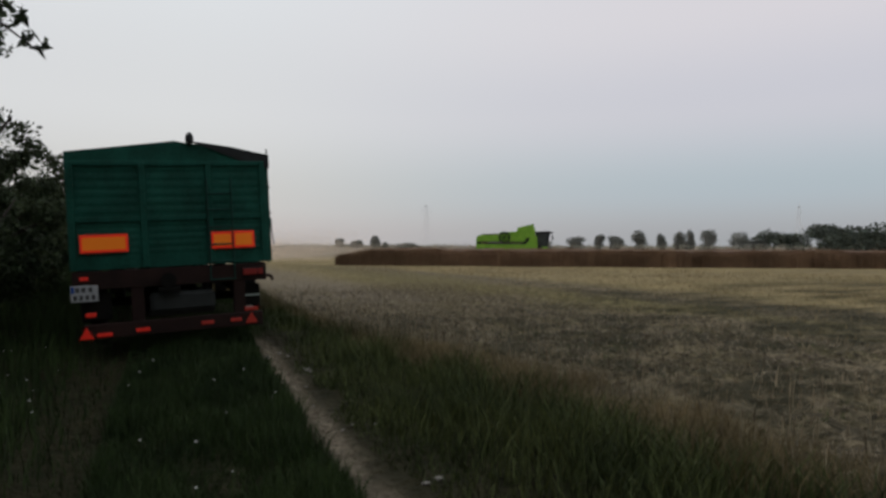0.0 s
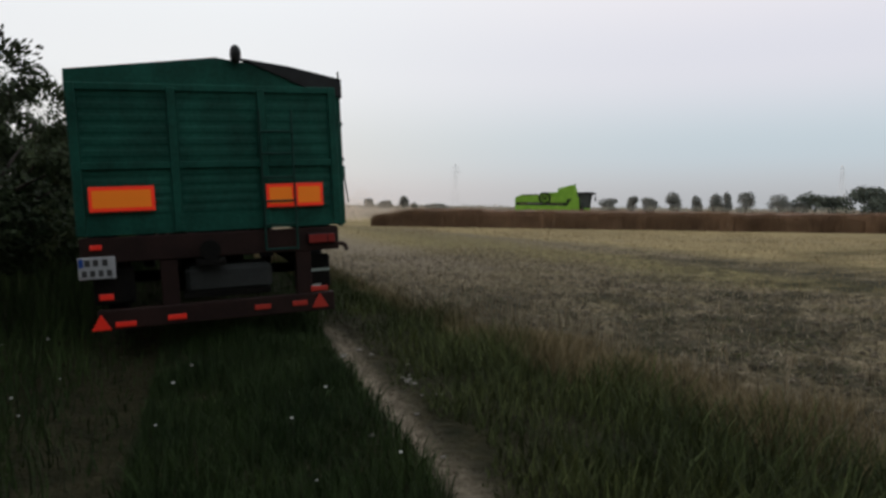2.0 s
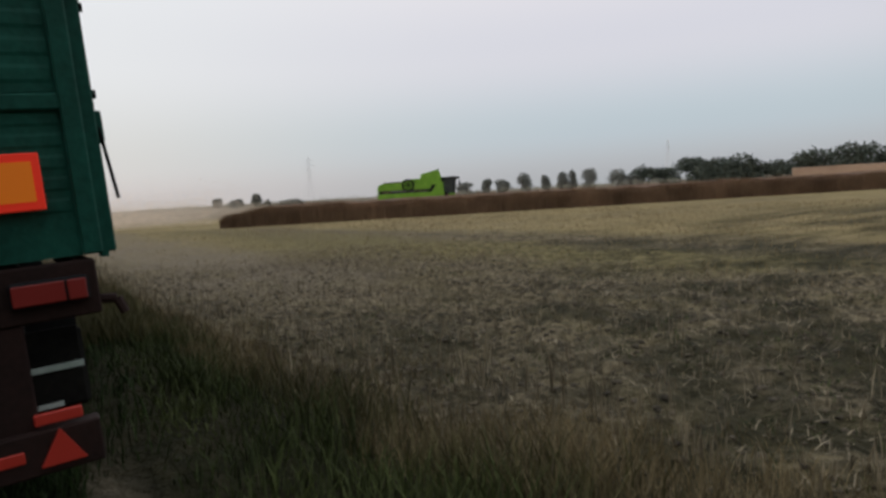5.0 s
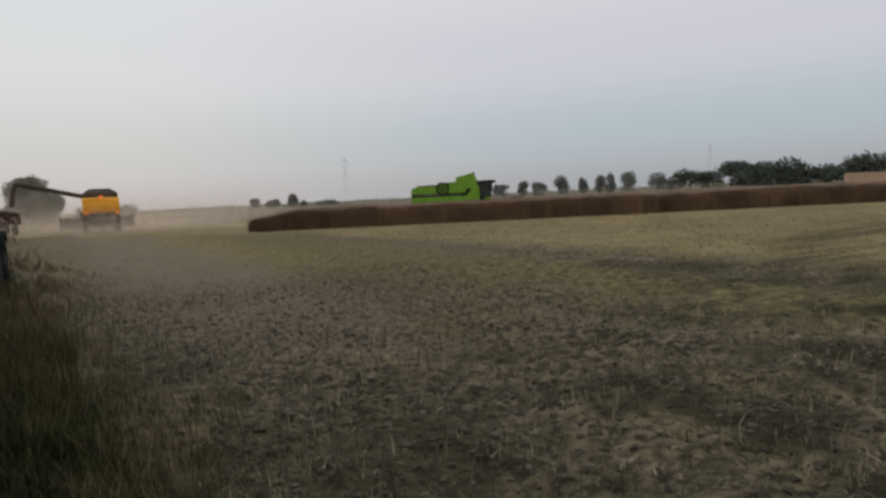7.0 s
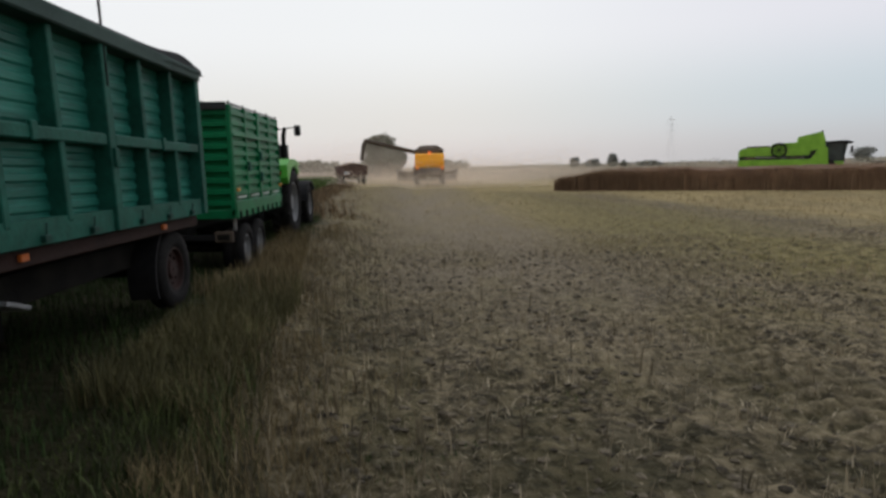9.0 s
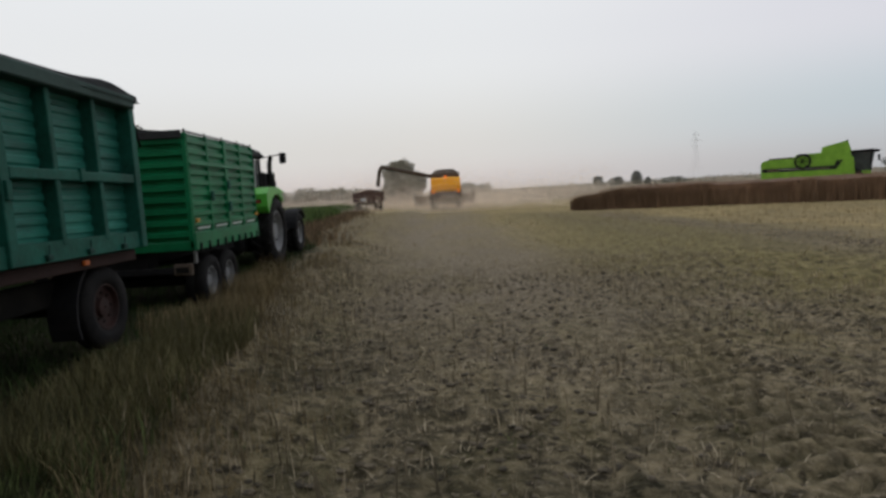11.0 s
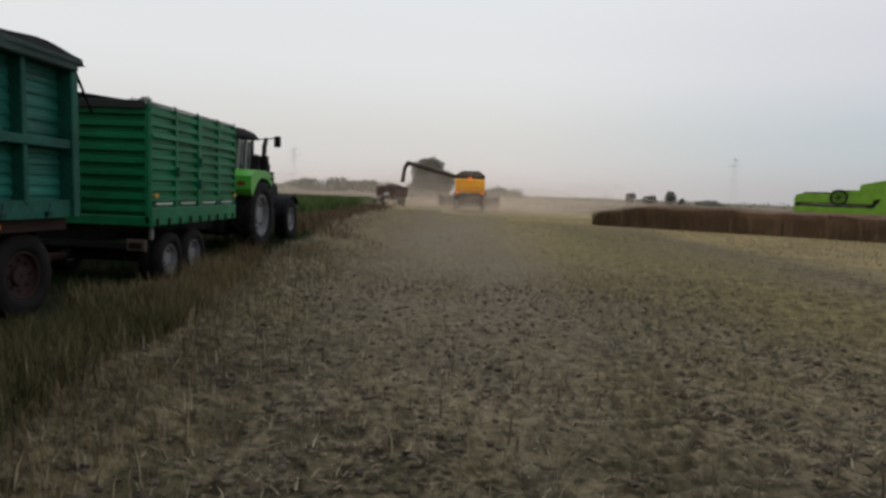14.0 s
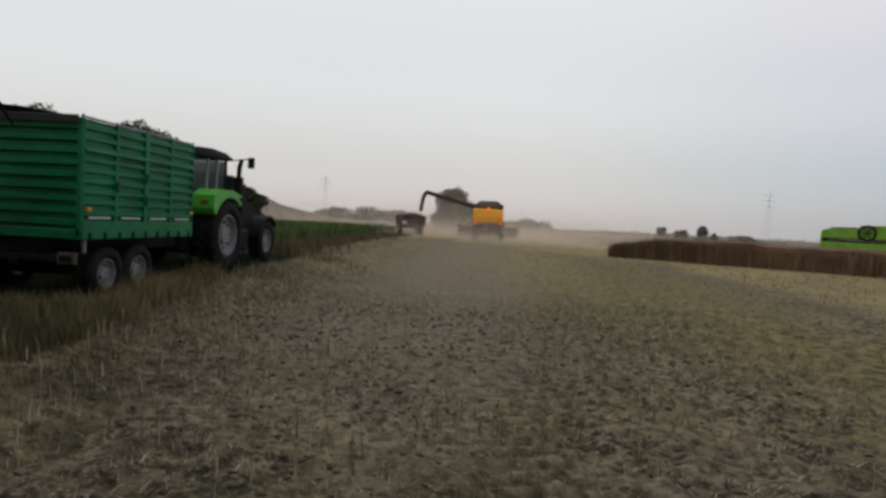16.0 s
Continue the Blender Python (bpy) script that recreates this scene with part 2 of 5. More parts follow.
def wheel(parent, centre, r, width, rim_r, rim_mat, lugs=0, name="wheel"):
    """A wheel on the x axis: tyre with shoulders and tread, dished rim with hub and bolts."""
    w = width / 2
    x, y, z = centre
    prof = [(rim_r, -w * .8), (rim_r + .35 * (r - rim_r), -w), (r * .96, -w * .86), (r, -w * .6), (r, -w * .12), (r * .985, -w * .1), (r * .985, w * .1), (r, w * .12),
            (r, w * .6), (r * .96, w * .86), (rim_r + .35 * (r - rim_r), w), (rim_r, w * .8)]
    tyre = smooth(part("tyre", lathe(bmesh.new(), prof, centre, 36), RUBBER, parent, "worn black rubber tyre"))
    if lugs:
        bm = bmesh.new()
        for i in range(lugs):
            for s in (-1, 1):
                a = 2 * math.pi * (i + (.25 if s > 0 else 0)) / lugs
                m = Matrix.Translation(centre) @ Matrix.Rotation(a, 4, "X") @ Matrix.Translation((s * w * .46, 0, r * 1.005)) @ Matrix.Rotation(s * .7, 4, "Z")
                bmesh.ops.create_cube(bm, size=1, matrix=m @ Matrix.Diagonal((w * 1.05, r * .07, r * .075, 1)))
        part("tread", bm, RUBBER, tyre)
    disc = [(rim_r * 1.02, w * .78), (rim_r * .93, w * .80), (rim_r * .86, w * .35), (rim_r * .45, w * .22), (rim_r * .40, w * .55), (.012, w * .60), (.012, -w * .5),
            (rim_r * 1.0, -w * .75)]
    rim = part("rim", lathe(bmesh.new(), disc, centre, 28), rim_mat, parent)
    nut = None
    for i in range(8):
        a = 2 * math.pi * i / 8
        q = Matrix.Translation((x + w * .30, y + rim_r * .62 * math.cos(a), z + rim_r * .62 * math.sin(a)))
        if nut is None:
            ob = part("bolt", tb((0, 0, 0), (w * .14, 0, 0), rim_r * .055, 6), STEEL_DARK, rim)
            nut = ob.data
        else:
            ob = new("bolt", nut)
            ob.parent = rim
        ob.matrix_basis = q
    return tyre


def vnoise(x, y, s, seed):
    """Smooth value noise on arrays, cell size s."""
    u, v = np.asarray(x) / s, np.asarray(y) / s
    i, j = np.floor(u).astype(np.int64), np.floor(v).astype(np.int64)
    f, g = u - i, v - j
    f, g = f * f * (3 - 2 * f), g * g * (3 - 2 * g)

    def h(a, b):
        q = (a * 374761393 + b * 668265263 + seed * 974711) & 0x7fffffff
        q = ((q ^ (q >> 13)) * 1274126177) & 0x7fffffff
        return ((q ^ (q >> 16)) & 0xffff) / 65535.0
    return (h(i, j) * (1 - f) + h(i + 1, j) * f) * (1 - g) + (h(i, j + 1) * (1 - f) + h(i + 1, j + 1) * f) * g


def edge_x(y):
    """Where the grassy verge ends and the stubble begins."""
    return np.interp(y, [-12, -4, -1, 2, 5, 7, 12, 18, 23, 40, 70], [3.3, 3.0, 2.5, 1.95, 1.4, 1.05, .45, -.2, -1.3, -2.8, -5.0])


TREADS = [((5.40, 3.0), (5.62, 8.2), .40)]


def tread(x, y):
    """Pressed wheel tracks: how far a place lies inside one, and its lug pattern from -1 (hollow) to 1."""
    where, lugs = np.zeros_like(x), np.zeros_like(x)
    for (ax, ay), (bx_, by_), half in TREADS:
        ln = math.hypot(bx_ - ax, by_ - ay)
        ux, uy = (bx_ - ax) / ln, (by_ - ay) / ln
        s, v = (x - ax) * ux + (y - ay) * uy, (x - ax) * uy - (y - ay) * ux
        inside = np.clip((half - np.abs(v)) / .06, 0, 1) * np.clip(s / .6, 0, 1) * np.clip((ln - s) / 1.2, 0, 1)
        lug = np.clip(np.sin(2 * math.pi * (s + np.where(v > .03, .55 * v, -.45 * v + .12)) / .25) * 1.8, -1, 1) * (.35 + .9 * vnoise(x, y, .4, 65))
        where, lugs = np.maximum(where, inside), np.where(inside > 0, lug, lugs)
    return where, lugs


def height(x, y):
    """The lie of the land: a track on a low bank, two ruts, rough stubble."""
    x, y = np.asarray(x, float), np.asarray(y, float)
    bank = np.interp(y, [-5, -1, 1, 3, 6.2, 9.3, 12.4, 15, 30, 60, 150], [0, .10, .29, .34, .41, .33, .47, .48, .40, .25, .1])
    across = np.clip((2.1 - x) / 2.1, 0, 1)
    across = across * across * (3 - 2 * across)
    z = bank * across + np.where(x < .2, .05 * np.clip(x - .2, -3.2, 0), 0) * np.clip((y + 8) / 6, 0, 1) * (1 - .85 * np.clip(y / 6.6, 0, 1)) * np.clip((22 - y) / 8, 0, 1)
    near = np.clip((60 - np.hypot(x, y)) / 40, 0, 1)
    wander = .10 * (vnoise(y, y * 0, 2.3, 5) - .5)
    for cx, w, d in ((.06, .17, .05), (-2.0, .28, .04)):
        z = z - d * np.exp(-((x - cx - wander) / w) ** 2) * near * np.clip((24 - y) / 6, 0, 1)
    field = np.clip((x - edge_x(y) + .4) / .8, 0, 1)
    rough = (vnoise(x, y, .9, 1) - .5) * .06 + (vnoise(x + .3 * y, y, .23, 2) - .5) * .05 + (vnoise(x, y - .4 * x, .15, 3) - .5) * .075
    z = z + rough * near * (.35 + .65 * field)
    inside, lug = tread(x, y)
    z = z - inside * rough * near * .8 + inside * (-.04 + .05 * lug)
    z = z + (vnoise(x, y, 90.0, 7) - .5) * 1.2 * np.clip((np.hypot(x, y) - 120) / 300, 0, 1)
    # the field falls a little towards the standing crop, and rises to a low hill beyond the tractor
    dip = np.clip((x - 5) / 9, 0, 1) * np.clip((y - 20 + .45 * x) / 24, 0, 1)
    z = z - .25 * dip * dip * (3 - 2 * dip)
    rise = np.clip((-x / np.maximum(y, 1) - .28) / .2, 0, 1) * np.clip((np.hypot(x, y) - 150) / 100, 0, 1) * (y > 1)
    return z + 16 * rise * rise * (3 - 2 * rise)


def strands(name, xs, ys, hs, widths, lean, material, label, category, z0=None, parent=None, bend=.5):
    """Many tapering blades, two segments each, in one mesh of kind stuff."""
    n = len(xs)
    rng = np.random.default_rng(n)
    a, b = rng.uniform(0, 2 * math.pi, n), rng.uniform(0, 2 * math.pi, n)
    zs = height(xs, ys) - .02 if z0 is None else z0
    lx, ly = np.cos(b) * lean * hs * rng.uniform(.2, 1, n), np.sin(b) * lean * hs * rng.uniform(.2, 1, n)
    wx, wy = np.cos(a) * widths / 2, np.sin(a) * widths / 2
    v = np.empty((n, 5, 3))
    v[:, 0] = np.stack([xs - wx, ys - wy, zs], 1)
    v[:, 1] = np.stack([xs + wx, ys + wy, zs], 1)
    v[:, 2] = np.stack([xs - wx * .8 + lx * bend * .6, ys - wy * .8 + ly * bend * .6, zs + hs * .58], 1)
    v[:, 3] = np.stack([xs + wx * .8 + lx * bend * .6, ys + wy * .8 + ly * bend * .6, zs + hs * .58], 1)
    v[:, 4] = np.stack([xs + lx, ys + ly, zs + hs], 1)
    k = np.arange(n)[:, None] * 5
    faces = np.concatenate([np.concatenate([k, k + 1, k + 3, k + 2], 1).ravel(), np.concatenate([k + 2, k + 3, k + 4], 1).ravel()])
    me = bpy.data.meshes.new(name)
    me.vertices.add(n * 5)
    me.vertices.foreach_set("co", v.ravel())
    me.loops.add(n * 7)
    me.loops.foreach_set("vertex_index", faces.astype(np.int32))
    me.polygons.add(n * 2)
    starts = np.concatenate([np.arange(n) * 4, n * 4 + np.arange(n) * 3]).astype(np.int32)
    me.polygons.foreach_set("loop_start", starts)
    me.update(calc_edges=True)
    me.materials.append(material)
    ob = new(name, me)
    ob.parent = parent
    return tagged(ob, label, category, "", "stuff") if label else ob


def leaf_cloud(name, centres, size, material, parent, seed=0, label=""):
    """Leaves as small bent quads, each an island, at the given places."""
    rng = np.random.default_rng(seed)
    n = len(centres)
    d1 = rng.normal(size=(n, 3))
    d1 /= np.linalg.norm(d1, axis=1)[:, None]
    d2 = np.cross(d1, rng.normal(size=(n, 3)))
    d2 /= np.linalg.norm(d2, axis=1)[:, None]
    s = (size * rng.uniform(.6, 1.3, n))[:, None]
    v = np.empty((n, 4, 3))
    v[:, 0], v[:, 1] = centres - d1 * s, centres + d2 * s * .45
    v[:, 2], v[:, 3] = centres + d1 * s, centres - d2 * s * .45
    me = bpy.data.meshes.new(name)
    me.vertices.add(n * 4)
    me.vertices.foreach_set("co", v.ravel())
    me.loops.add(n * 4)
    me.loops.foreach_set("vertex_index", np.arange(n * 4, dtype=np.int32))
    me.polygons.add(n)
    me.polygons.foreach_set("loop_start", (np.arange(n) * 4).astype(np.int32))
    me.update(calc_edges=True)
    me.materials.append(material)
    ob = new(name, me)
    ob.parent = parent
    return tagged(ob, label) if label else ob


def crown_points(n, blobs, seed):
    """Places spread through uneven blobs (x, y, z, rx, rz), thicker towards their outside."""
    rng = np.random.default_rng(seed)
    out = []
    vol = np.array([b[3] * b[3] * b[4] for b in blobs])
    for b, k in zip(blobs, (n * vol / vol.sum()).astype(int)):
        d = rng.normal(size=(k, 3))
        d /= np.linalg.norm(d, axis=1)[:, None]
        r = rng.uniform(.35, 1.0, k) ** .5
        wob = 1 + .3 * np.sin(d[:, 0] * 5 + b[0]) * np.cos(d[:, 1] * 4 + b[1]) * np.cos(d[:, 2] * 6)
        p = d * (r * wob)[:, None] * np.array([b[3], b[3], b[4]]) + np.array(b[:3])
        out.append(p)
    return np.concatenate(out)


def tree(x, y, h, w, leaves, leaf, material, label, seed, category="tree", low=.12, name="tree", group="", z=None, full=1.0):
    """Tapered trunk, forked limbs and a crown of clumps of leaves with gaps."""
    rng = random.Random(seed)
    z = float(height(x, y)) if z is None else z
    root = thing(name, label, category, pose(x, y, z), group)
    bm = bmesh.new()
    tube(bm, (0, 0, -.1), (0, 0, h * .45), h * .03, 7, h * .018)
    for i in range(6):
        a, e = i * 1.05 + rng.random(), rng.uniform(.4, .68)
        q = (math.cos(a) * w * .35, math.sin(a) * w * .35, h * e)
        tube(bm, (0, 0, h * rng.uniform(.2, .42)), q, h * .013, 5, h * .004)
    part("trunk", bm, BARK, root, "dark bare trunk and limbs")
    blobs = []
    for i in range(16):
        t = rng.uniform(low, .9)
        spread = w * .5 * math.sqrt(max(.1, 1 - ((t - .45) / .58) ** 2)) * .72
        a, q = rng.uniform(0, 6.3), rng.uniform(.3, 1)
        s = rng.uniform(.13, .22) * full
        blobs.append((math.cos(a) * spread * q, math.sin(a) * spread * q, h * t, w * s, h * s * (.62 if full == 1.0 else .88)))
    leaf_cloud("crown", crown_points(leaves, blobs, seed), leaf, material, root, seed)
    return root

# ---- the ground: one sheet from the track to the horizon ----


def spaced(lo, hi, step, far, grow=1.22):
    a = list(np.arange(lo, hi, step))
    s, x = step, a[-1]
    while x < far:
        s *= grow
        x += s
        a.append(x)
    s, x = step, a[0]
    while x > -far:
        s *= grow
        x -= s
        a.insert(0, x)
    return np.array(a)


gx, gy = spaced(-4.5, 9.5, .055, 2600), spaced(-8.5, 14, .055, 2600)
GX, GY = np.meshgrid(gx, gy, indexing="ij")
GZ = height(GX, GY)
nx, ny = len(gx), len(gy)
idx = np.arange(nx * ny).reshape(nx, ny)
quads = np.stack([idx[:-1, :-1], idx[1:, :-1], idx[1:, 1:], idx[:-1, 1:]], -1).reshape(-1, 4)
gme = bpy.data.meshes.new("ground")
gme.vertices.add(nx * ny)
gme.vertices.foreach_set("co", np.stack([GX, GY, GZ], -1).ravel())
gme.loops.add(len(quads) * 4)
gme.loops.foreach_set("vertex_index", quads.ravel().astype(np.int32))
gme.polygons.add(len(quads))
gme.polygons.foreach_set("loop_start", (np.arange(len(quads)) * 4).astype(np.int32))
gme.update(calc_edges=True)
# which soil or cover lies where: r grass sod and shade painted in tread hollows, g bare pale rut and tread lug tops, b
# clean straw beside the standing crop and haze-paled far ground
CROP_C, CROP_E, CROP_N = (13.0, 48.5), (.88, -.475), (.475, .88)
along = (GX - CROP_C[0]) * CROP_E[0] + (GY - CROP_C[1]) * CROP_E[1]
behind = (GX - CROP_C[0]) * CROP_N[0] + (GY - CROP_C[1]) * CROP_N[1]
wob = (vnoise(GX, GY, 1.3, 11) - .5) * .9
sod_and_shade = np.clip((edge_x(GY) - GX + wob) / .5, 0, 1)
wander = .10 * (vnoise(GY, GY * 0, 2.3, 5) - .5)
rut = np.clip(.35 + vnoise(GX, GY, .35, 15), 0, 1) * np.exp(-((GX - .05 - wander + .12 * (vnoise(GX, GY, .5, 16) - .5)) / .12) ** 2) * np.clip((1.2 - GY) / 1.5, 0, 1)
streak = .6 * vnoise(GX, GY * .15, 1.1, 12) + .4 * vnoise(GX, GY, .8, 19)
drift = 1.1 * (vnoise(GX * .2, GY, 5.0, 20) - .5) + 1.2 * (vnoise(GX, GY, 1.1, 21) - .5)
far = np.clip((np.hypot(GX, GY) - 38) / 30, 0, 1)
# strips left by the harvesters run the way of the track: grey trodden soil, olive regrowth, a dark swath, clean straw
straw = np.clip((GX + drift - 13.9) / 1.6, 0, 1) * np.clip(.35 + 1.1 * streak, 0, 1)
straw = np.maximum(straw, np.clip((behind + 7 + drift) / 5, 0, 1) * .85)
straw = np.maximum(straw, .6 * np.clip((GY - 8) / 22, 0, 1) * np.clip((3.5 + .06 * GY - np.abs(GX - 3.6 - .02 * GY + wob)) / 3, 0, 1) * np.clip(.4 + vnoise(GX, GY * .4, 1.1, 17), 0, 1))
# distant ground goes to pale straw, haze brightening put into its colour
straw = np.maximum(straw, far)
# bare brown fields beyond the stubble
beyond = np.clip((np.hypot(GX, GY) - 78 + 14 * (vnoise(GX, GY, 30.0, 33) - .5)) / 14, 0, 1)
straw = straw * (1 - .8 * beyond)
olive = np.clip((GX + 1.5 * drift - 6.2 + .22 * (GY - 12)) / 2.6, 0, 1) * np.clip((12.6 - GX - drift) / 1.0, 0, 1) * np.clip(.3 + 1.1 * streak, 0, 1) * (1 - far)
swath = np.exp(-((GX + drift - 13.0) / (.8 + .9 * vnoise(GX, GY * .4, 1.6, 13))) ** 4) * np.clip((18 - GY) / 5, 0, 1) * np.clip(4 * (.6 * vnoise(GX, GY * .5, 2.2, 18) + .4 * vnoise(GX, GY, .7, 23)) - 1.5, 0, 1)
# dust-covered way on which the machines leave the field
dusty = np.clip((GY - 4.5) / 6, 0, 1) * np.clip((2.2 + .03 * GY - np.abs(GX - 4.1 + .03 * GY + wob)) / 1.6, 0, 1) * (1 - far)
rut = np.maximum(rut, dusty * np.clip(.35 + .8 * vnoise(GX, GY, .7, 24), 0, .9))
rut = np.maximum(rut, .85 * beyond)
sod_and_shade = np.maximum(sod_and_shade, .75 * swath)
sod_and_shade = np.maximum(sod_and_shade, .85 * np.clip((5.5 - GY + .40 * (GX - 4)) / 3, 0, 1) * np.clip(2.6 * (.5 * vnoise(GX, GY, .9, 25) + .5 * vnoise(GX, GY, .28, 26)) - .82, 0, 1) * np.clip((40 - np.hypot(GX, GY)) / 10, 0, 1))
sod_and_shade = np.maximum(sod_and_shade, .55 * np.clip(1.6 - np.abs(GX - edge_x(GY) - .7) / 1.1, 0, 1) * np.clip((10 - GY) / 4, 0, 1) * np.clip(2.6 * (.4 * vnoise(GX, GY, .8, 27) + .6 * vnoise(GX, GY, .25, 28)) - .75, 0, 1))
inside, lug = tread(GX, GY)
# tread relief shaded by colour: hollows painted dark, lug tops pale
rut = rut * (1 - .8 * inside * np.clip(-lug, 0, 1))
rut = np.maximum(rut, .35 * inside * np.clip(lug, 0, 1) * vnoise(GX, GY, .3, 64))
sod_and_shade = sod_and_shade * (1 - inside * np.clip(lug, 0, 1))
sod_and_shade = np.maximum(sod_and_shade, inside * np.clip(-lug, 0, 1) * np.clip(.45 + .8 * vnoise(GX, GY, .35, 22), 0, 1))
layer = gme.color_attributes.new("cover", "FLOAT_COLOR", "POINT")
layer.data.foreach_set("color", np.stack([sod_and_shade, np.clip(rut, 0, 1), straw * (1 - swath), np.clip(olive * (1 - swath), 0, 1)], -1).ravel())

gm = bpy.data.materials.new("field_soil_and_chaff")
gm.use_nodes = True
n, l = gm.node_tree.nodes, gm.node_tree.links
gb = n["Principled BSDF"]
gb.inputs["Roughness"].default_value, gb.inputs["Specular IOR Level"].default_value = .95, .1
gt = n.new("ShaderNodeTexCoord")


def gnoise(scale, detail=5, stretch=None):
    t = n.new("ShaderNodeTexNoise")
    t.inputs["Scale"].default_value, t.inputs["Detail"].default_value = scale, detail
    if stretch:
        mp = n.new("ShaderNodeMapping")
        mp.inputs["Scale"].default_value, mp.inputs["Rotation"].default_value = stretch, (0, 0, 0)
        l.new(gt.outputs["Object"], mp.inputs[0])
        l.new(mp.outputs[0], t.inputs["Vector"])
    else:
        l.new(gt.outputs["Object"], t.inputs["Vector"])
    return t.outputs["Fac"]


def gramp(fac, lo, hi, c0, c1):
    r = n.new("ShaderNodeValToRGB")
    r.color_ramp.elements[0].position, r.color_ramp.elements[1].position = lo, hi
    r.color_ramp.elements[0].color, r.color_ramp.elements[1].color = (*c0, 1), (*c1, 1)
    l.new(fac, r.inputs[0])
    return r.outputs[0]


def gmix(fac, a, b, mode="MIX"):
    m = n.new("ShaderNodeMixRGB")
    m.blend_type = mode
    if isinstance(fac, float):
        m.inputs[0].default_value = fac
    else:
        l.new(fac, m.inputs[0])
    l.new(a, m.inputs[1])
    l.new(b, m.inputs[2])
    return m.outputs[0]


cov = n.new("ShaderNodeVertexColor")
cov.layer_name = "cover"
csep = n.new("ShaderNodeSeparateColor")
l.new(cov.outputs[0], csep.inputs[0])
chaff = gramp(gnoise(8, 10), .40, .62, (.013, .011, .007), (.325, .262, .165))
chaff = gmix(.5, chaff, gramp(gnoise(.8, 7), .35, .65, (.036, .029, .017), (.180, .145, .090)))
chaff = gmix(gramp(gnoise(26, 4), .57, .66, (0, 0, 0), (.8, .8, .8)), chaff, gramp(gnoise(60, 2), .4, .6, (.20, .165, .11), (.36, .30, .215)))
weeds = gramp(gnoise(4, 7), .3, .7, (.068, .058, .025), (.250, .208, .098))
chaff = gmix(gramp(gnoise(.35, 4, (3, 1, 1)), .45, .68, (0, 0, 0), (.45, .45, .45)), chaff, weeds)
chaff = gmix(cov.outputs["Alpha"], chaff, weeds)
# near-black patches paint the shade of gaps between clods into the soil
hollow_shade = gramp(gnoise(6.5, 4), .365, .43, (.92, .92, .92), (0, 0, 0))
hollow_shade = gmix(1.0, hollow_shade, gramp(gnoise(.9, 3), .38, .62, (.15, .15, .15), (1, 1, 1)), "MULTIPLY")
chaff = gmix(hollow_shade, chaff, gramp(gnoise(30, 2), .3, .7, (.010, .008, .006), (.030, .024, .017)))
strawc = gramp(gnoise(1.6, 8, (2.5, .4, 1)), .3, .72, (.170, .135, .062), (.385, .302, .155))
base = gmix(csep.outputs["Blue"], chaff, strawc)
sodc = gramp(gnoise(7, 6), .3, .7, (.016, .017, .008), (.040, .036, .018))
base = gmix(csep.outputs["Red"], base, sodc)
rutc = gramp(gnoise(12, 6), .3, .7, (.122, .099, .070), (.265, .219, .158))
base = gmix(csep.outputs["Green"], base, rutc)
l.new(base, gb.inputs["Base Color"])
gbump = n.new("ShaderNodeBump")
gbump.inputs["Strength"].default_value, gbump.inputs["Distance"].default_value = 1.0, .08
l.new(gnoise(14, 8), gbump.inputs["Height"])
l.new(gbump.outputs[0], gb.inputs["Normal"])
gme.materials.append(gm)
tagged(new("ground", gme), "trampled stubble field with pale chaff, grassy track and worn wheel rut", "ground", "", "structure")

# ---- the dark green two-axle trailer ----


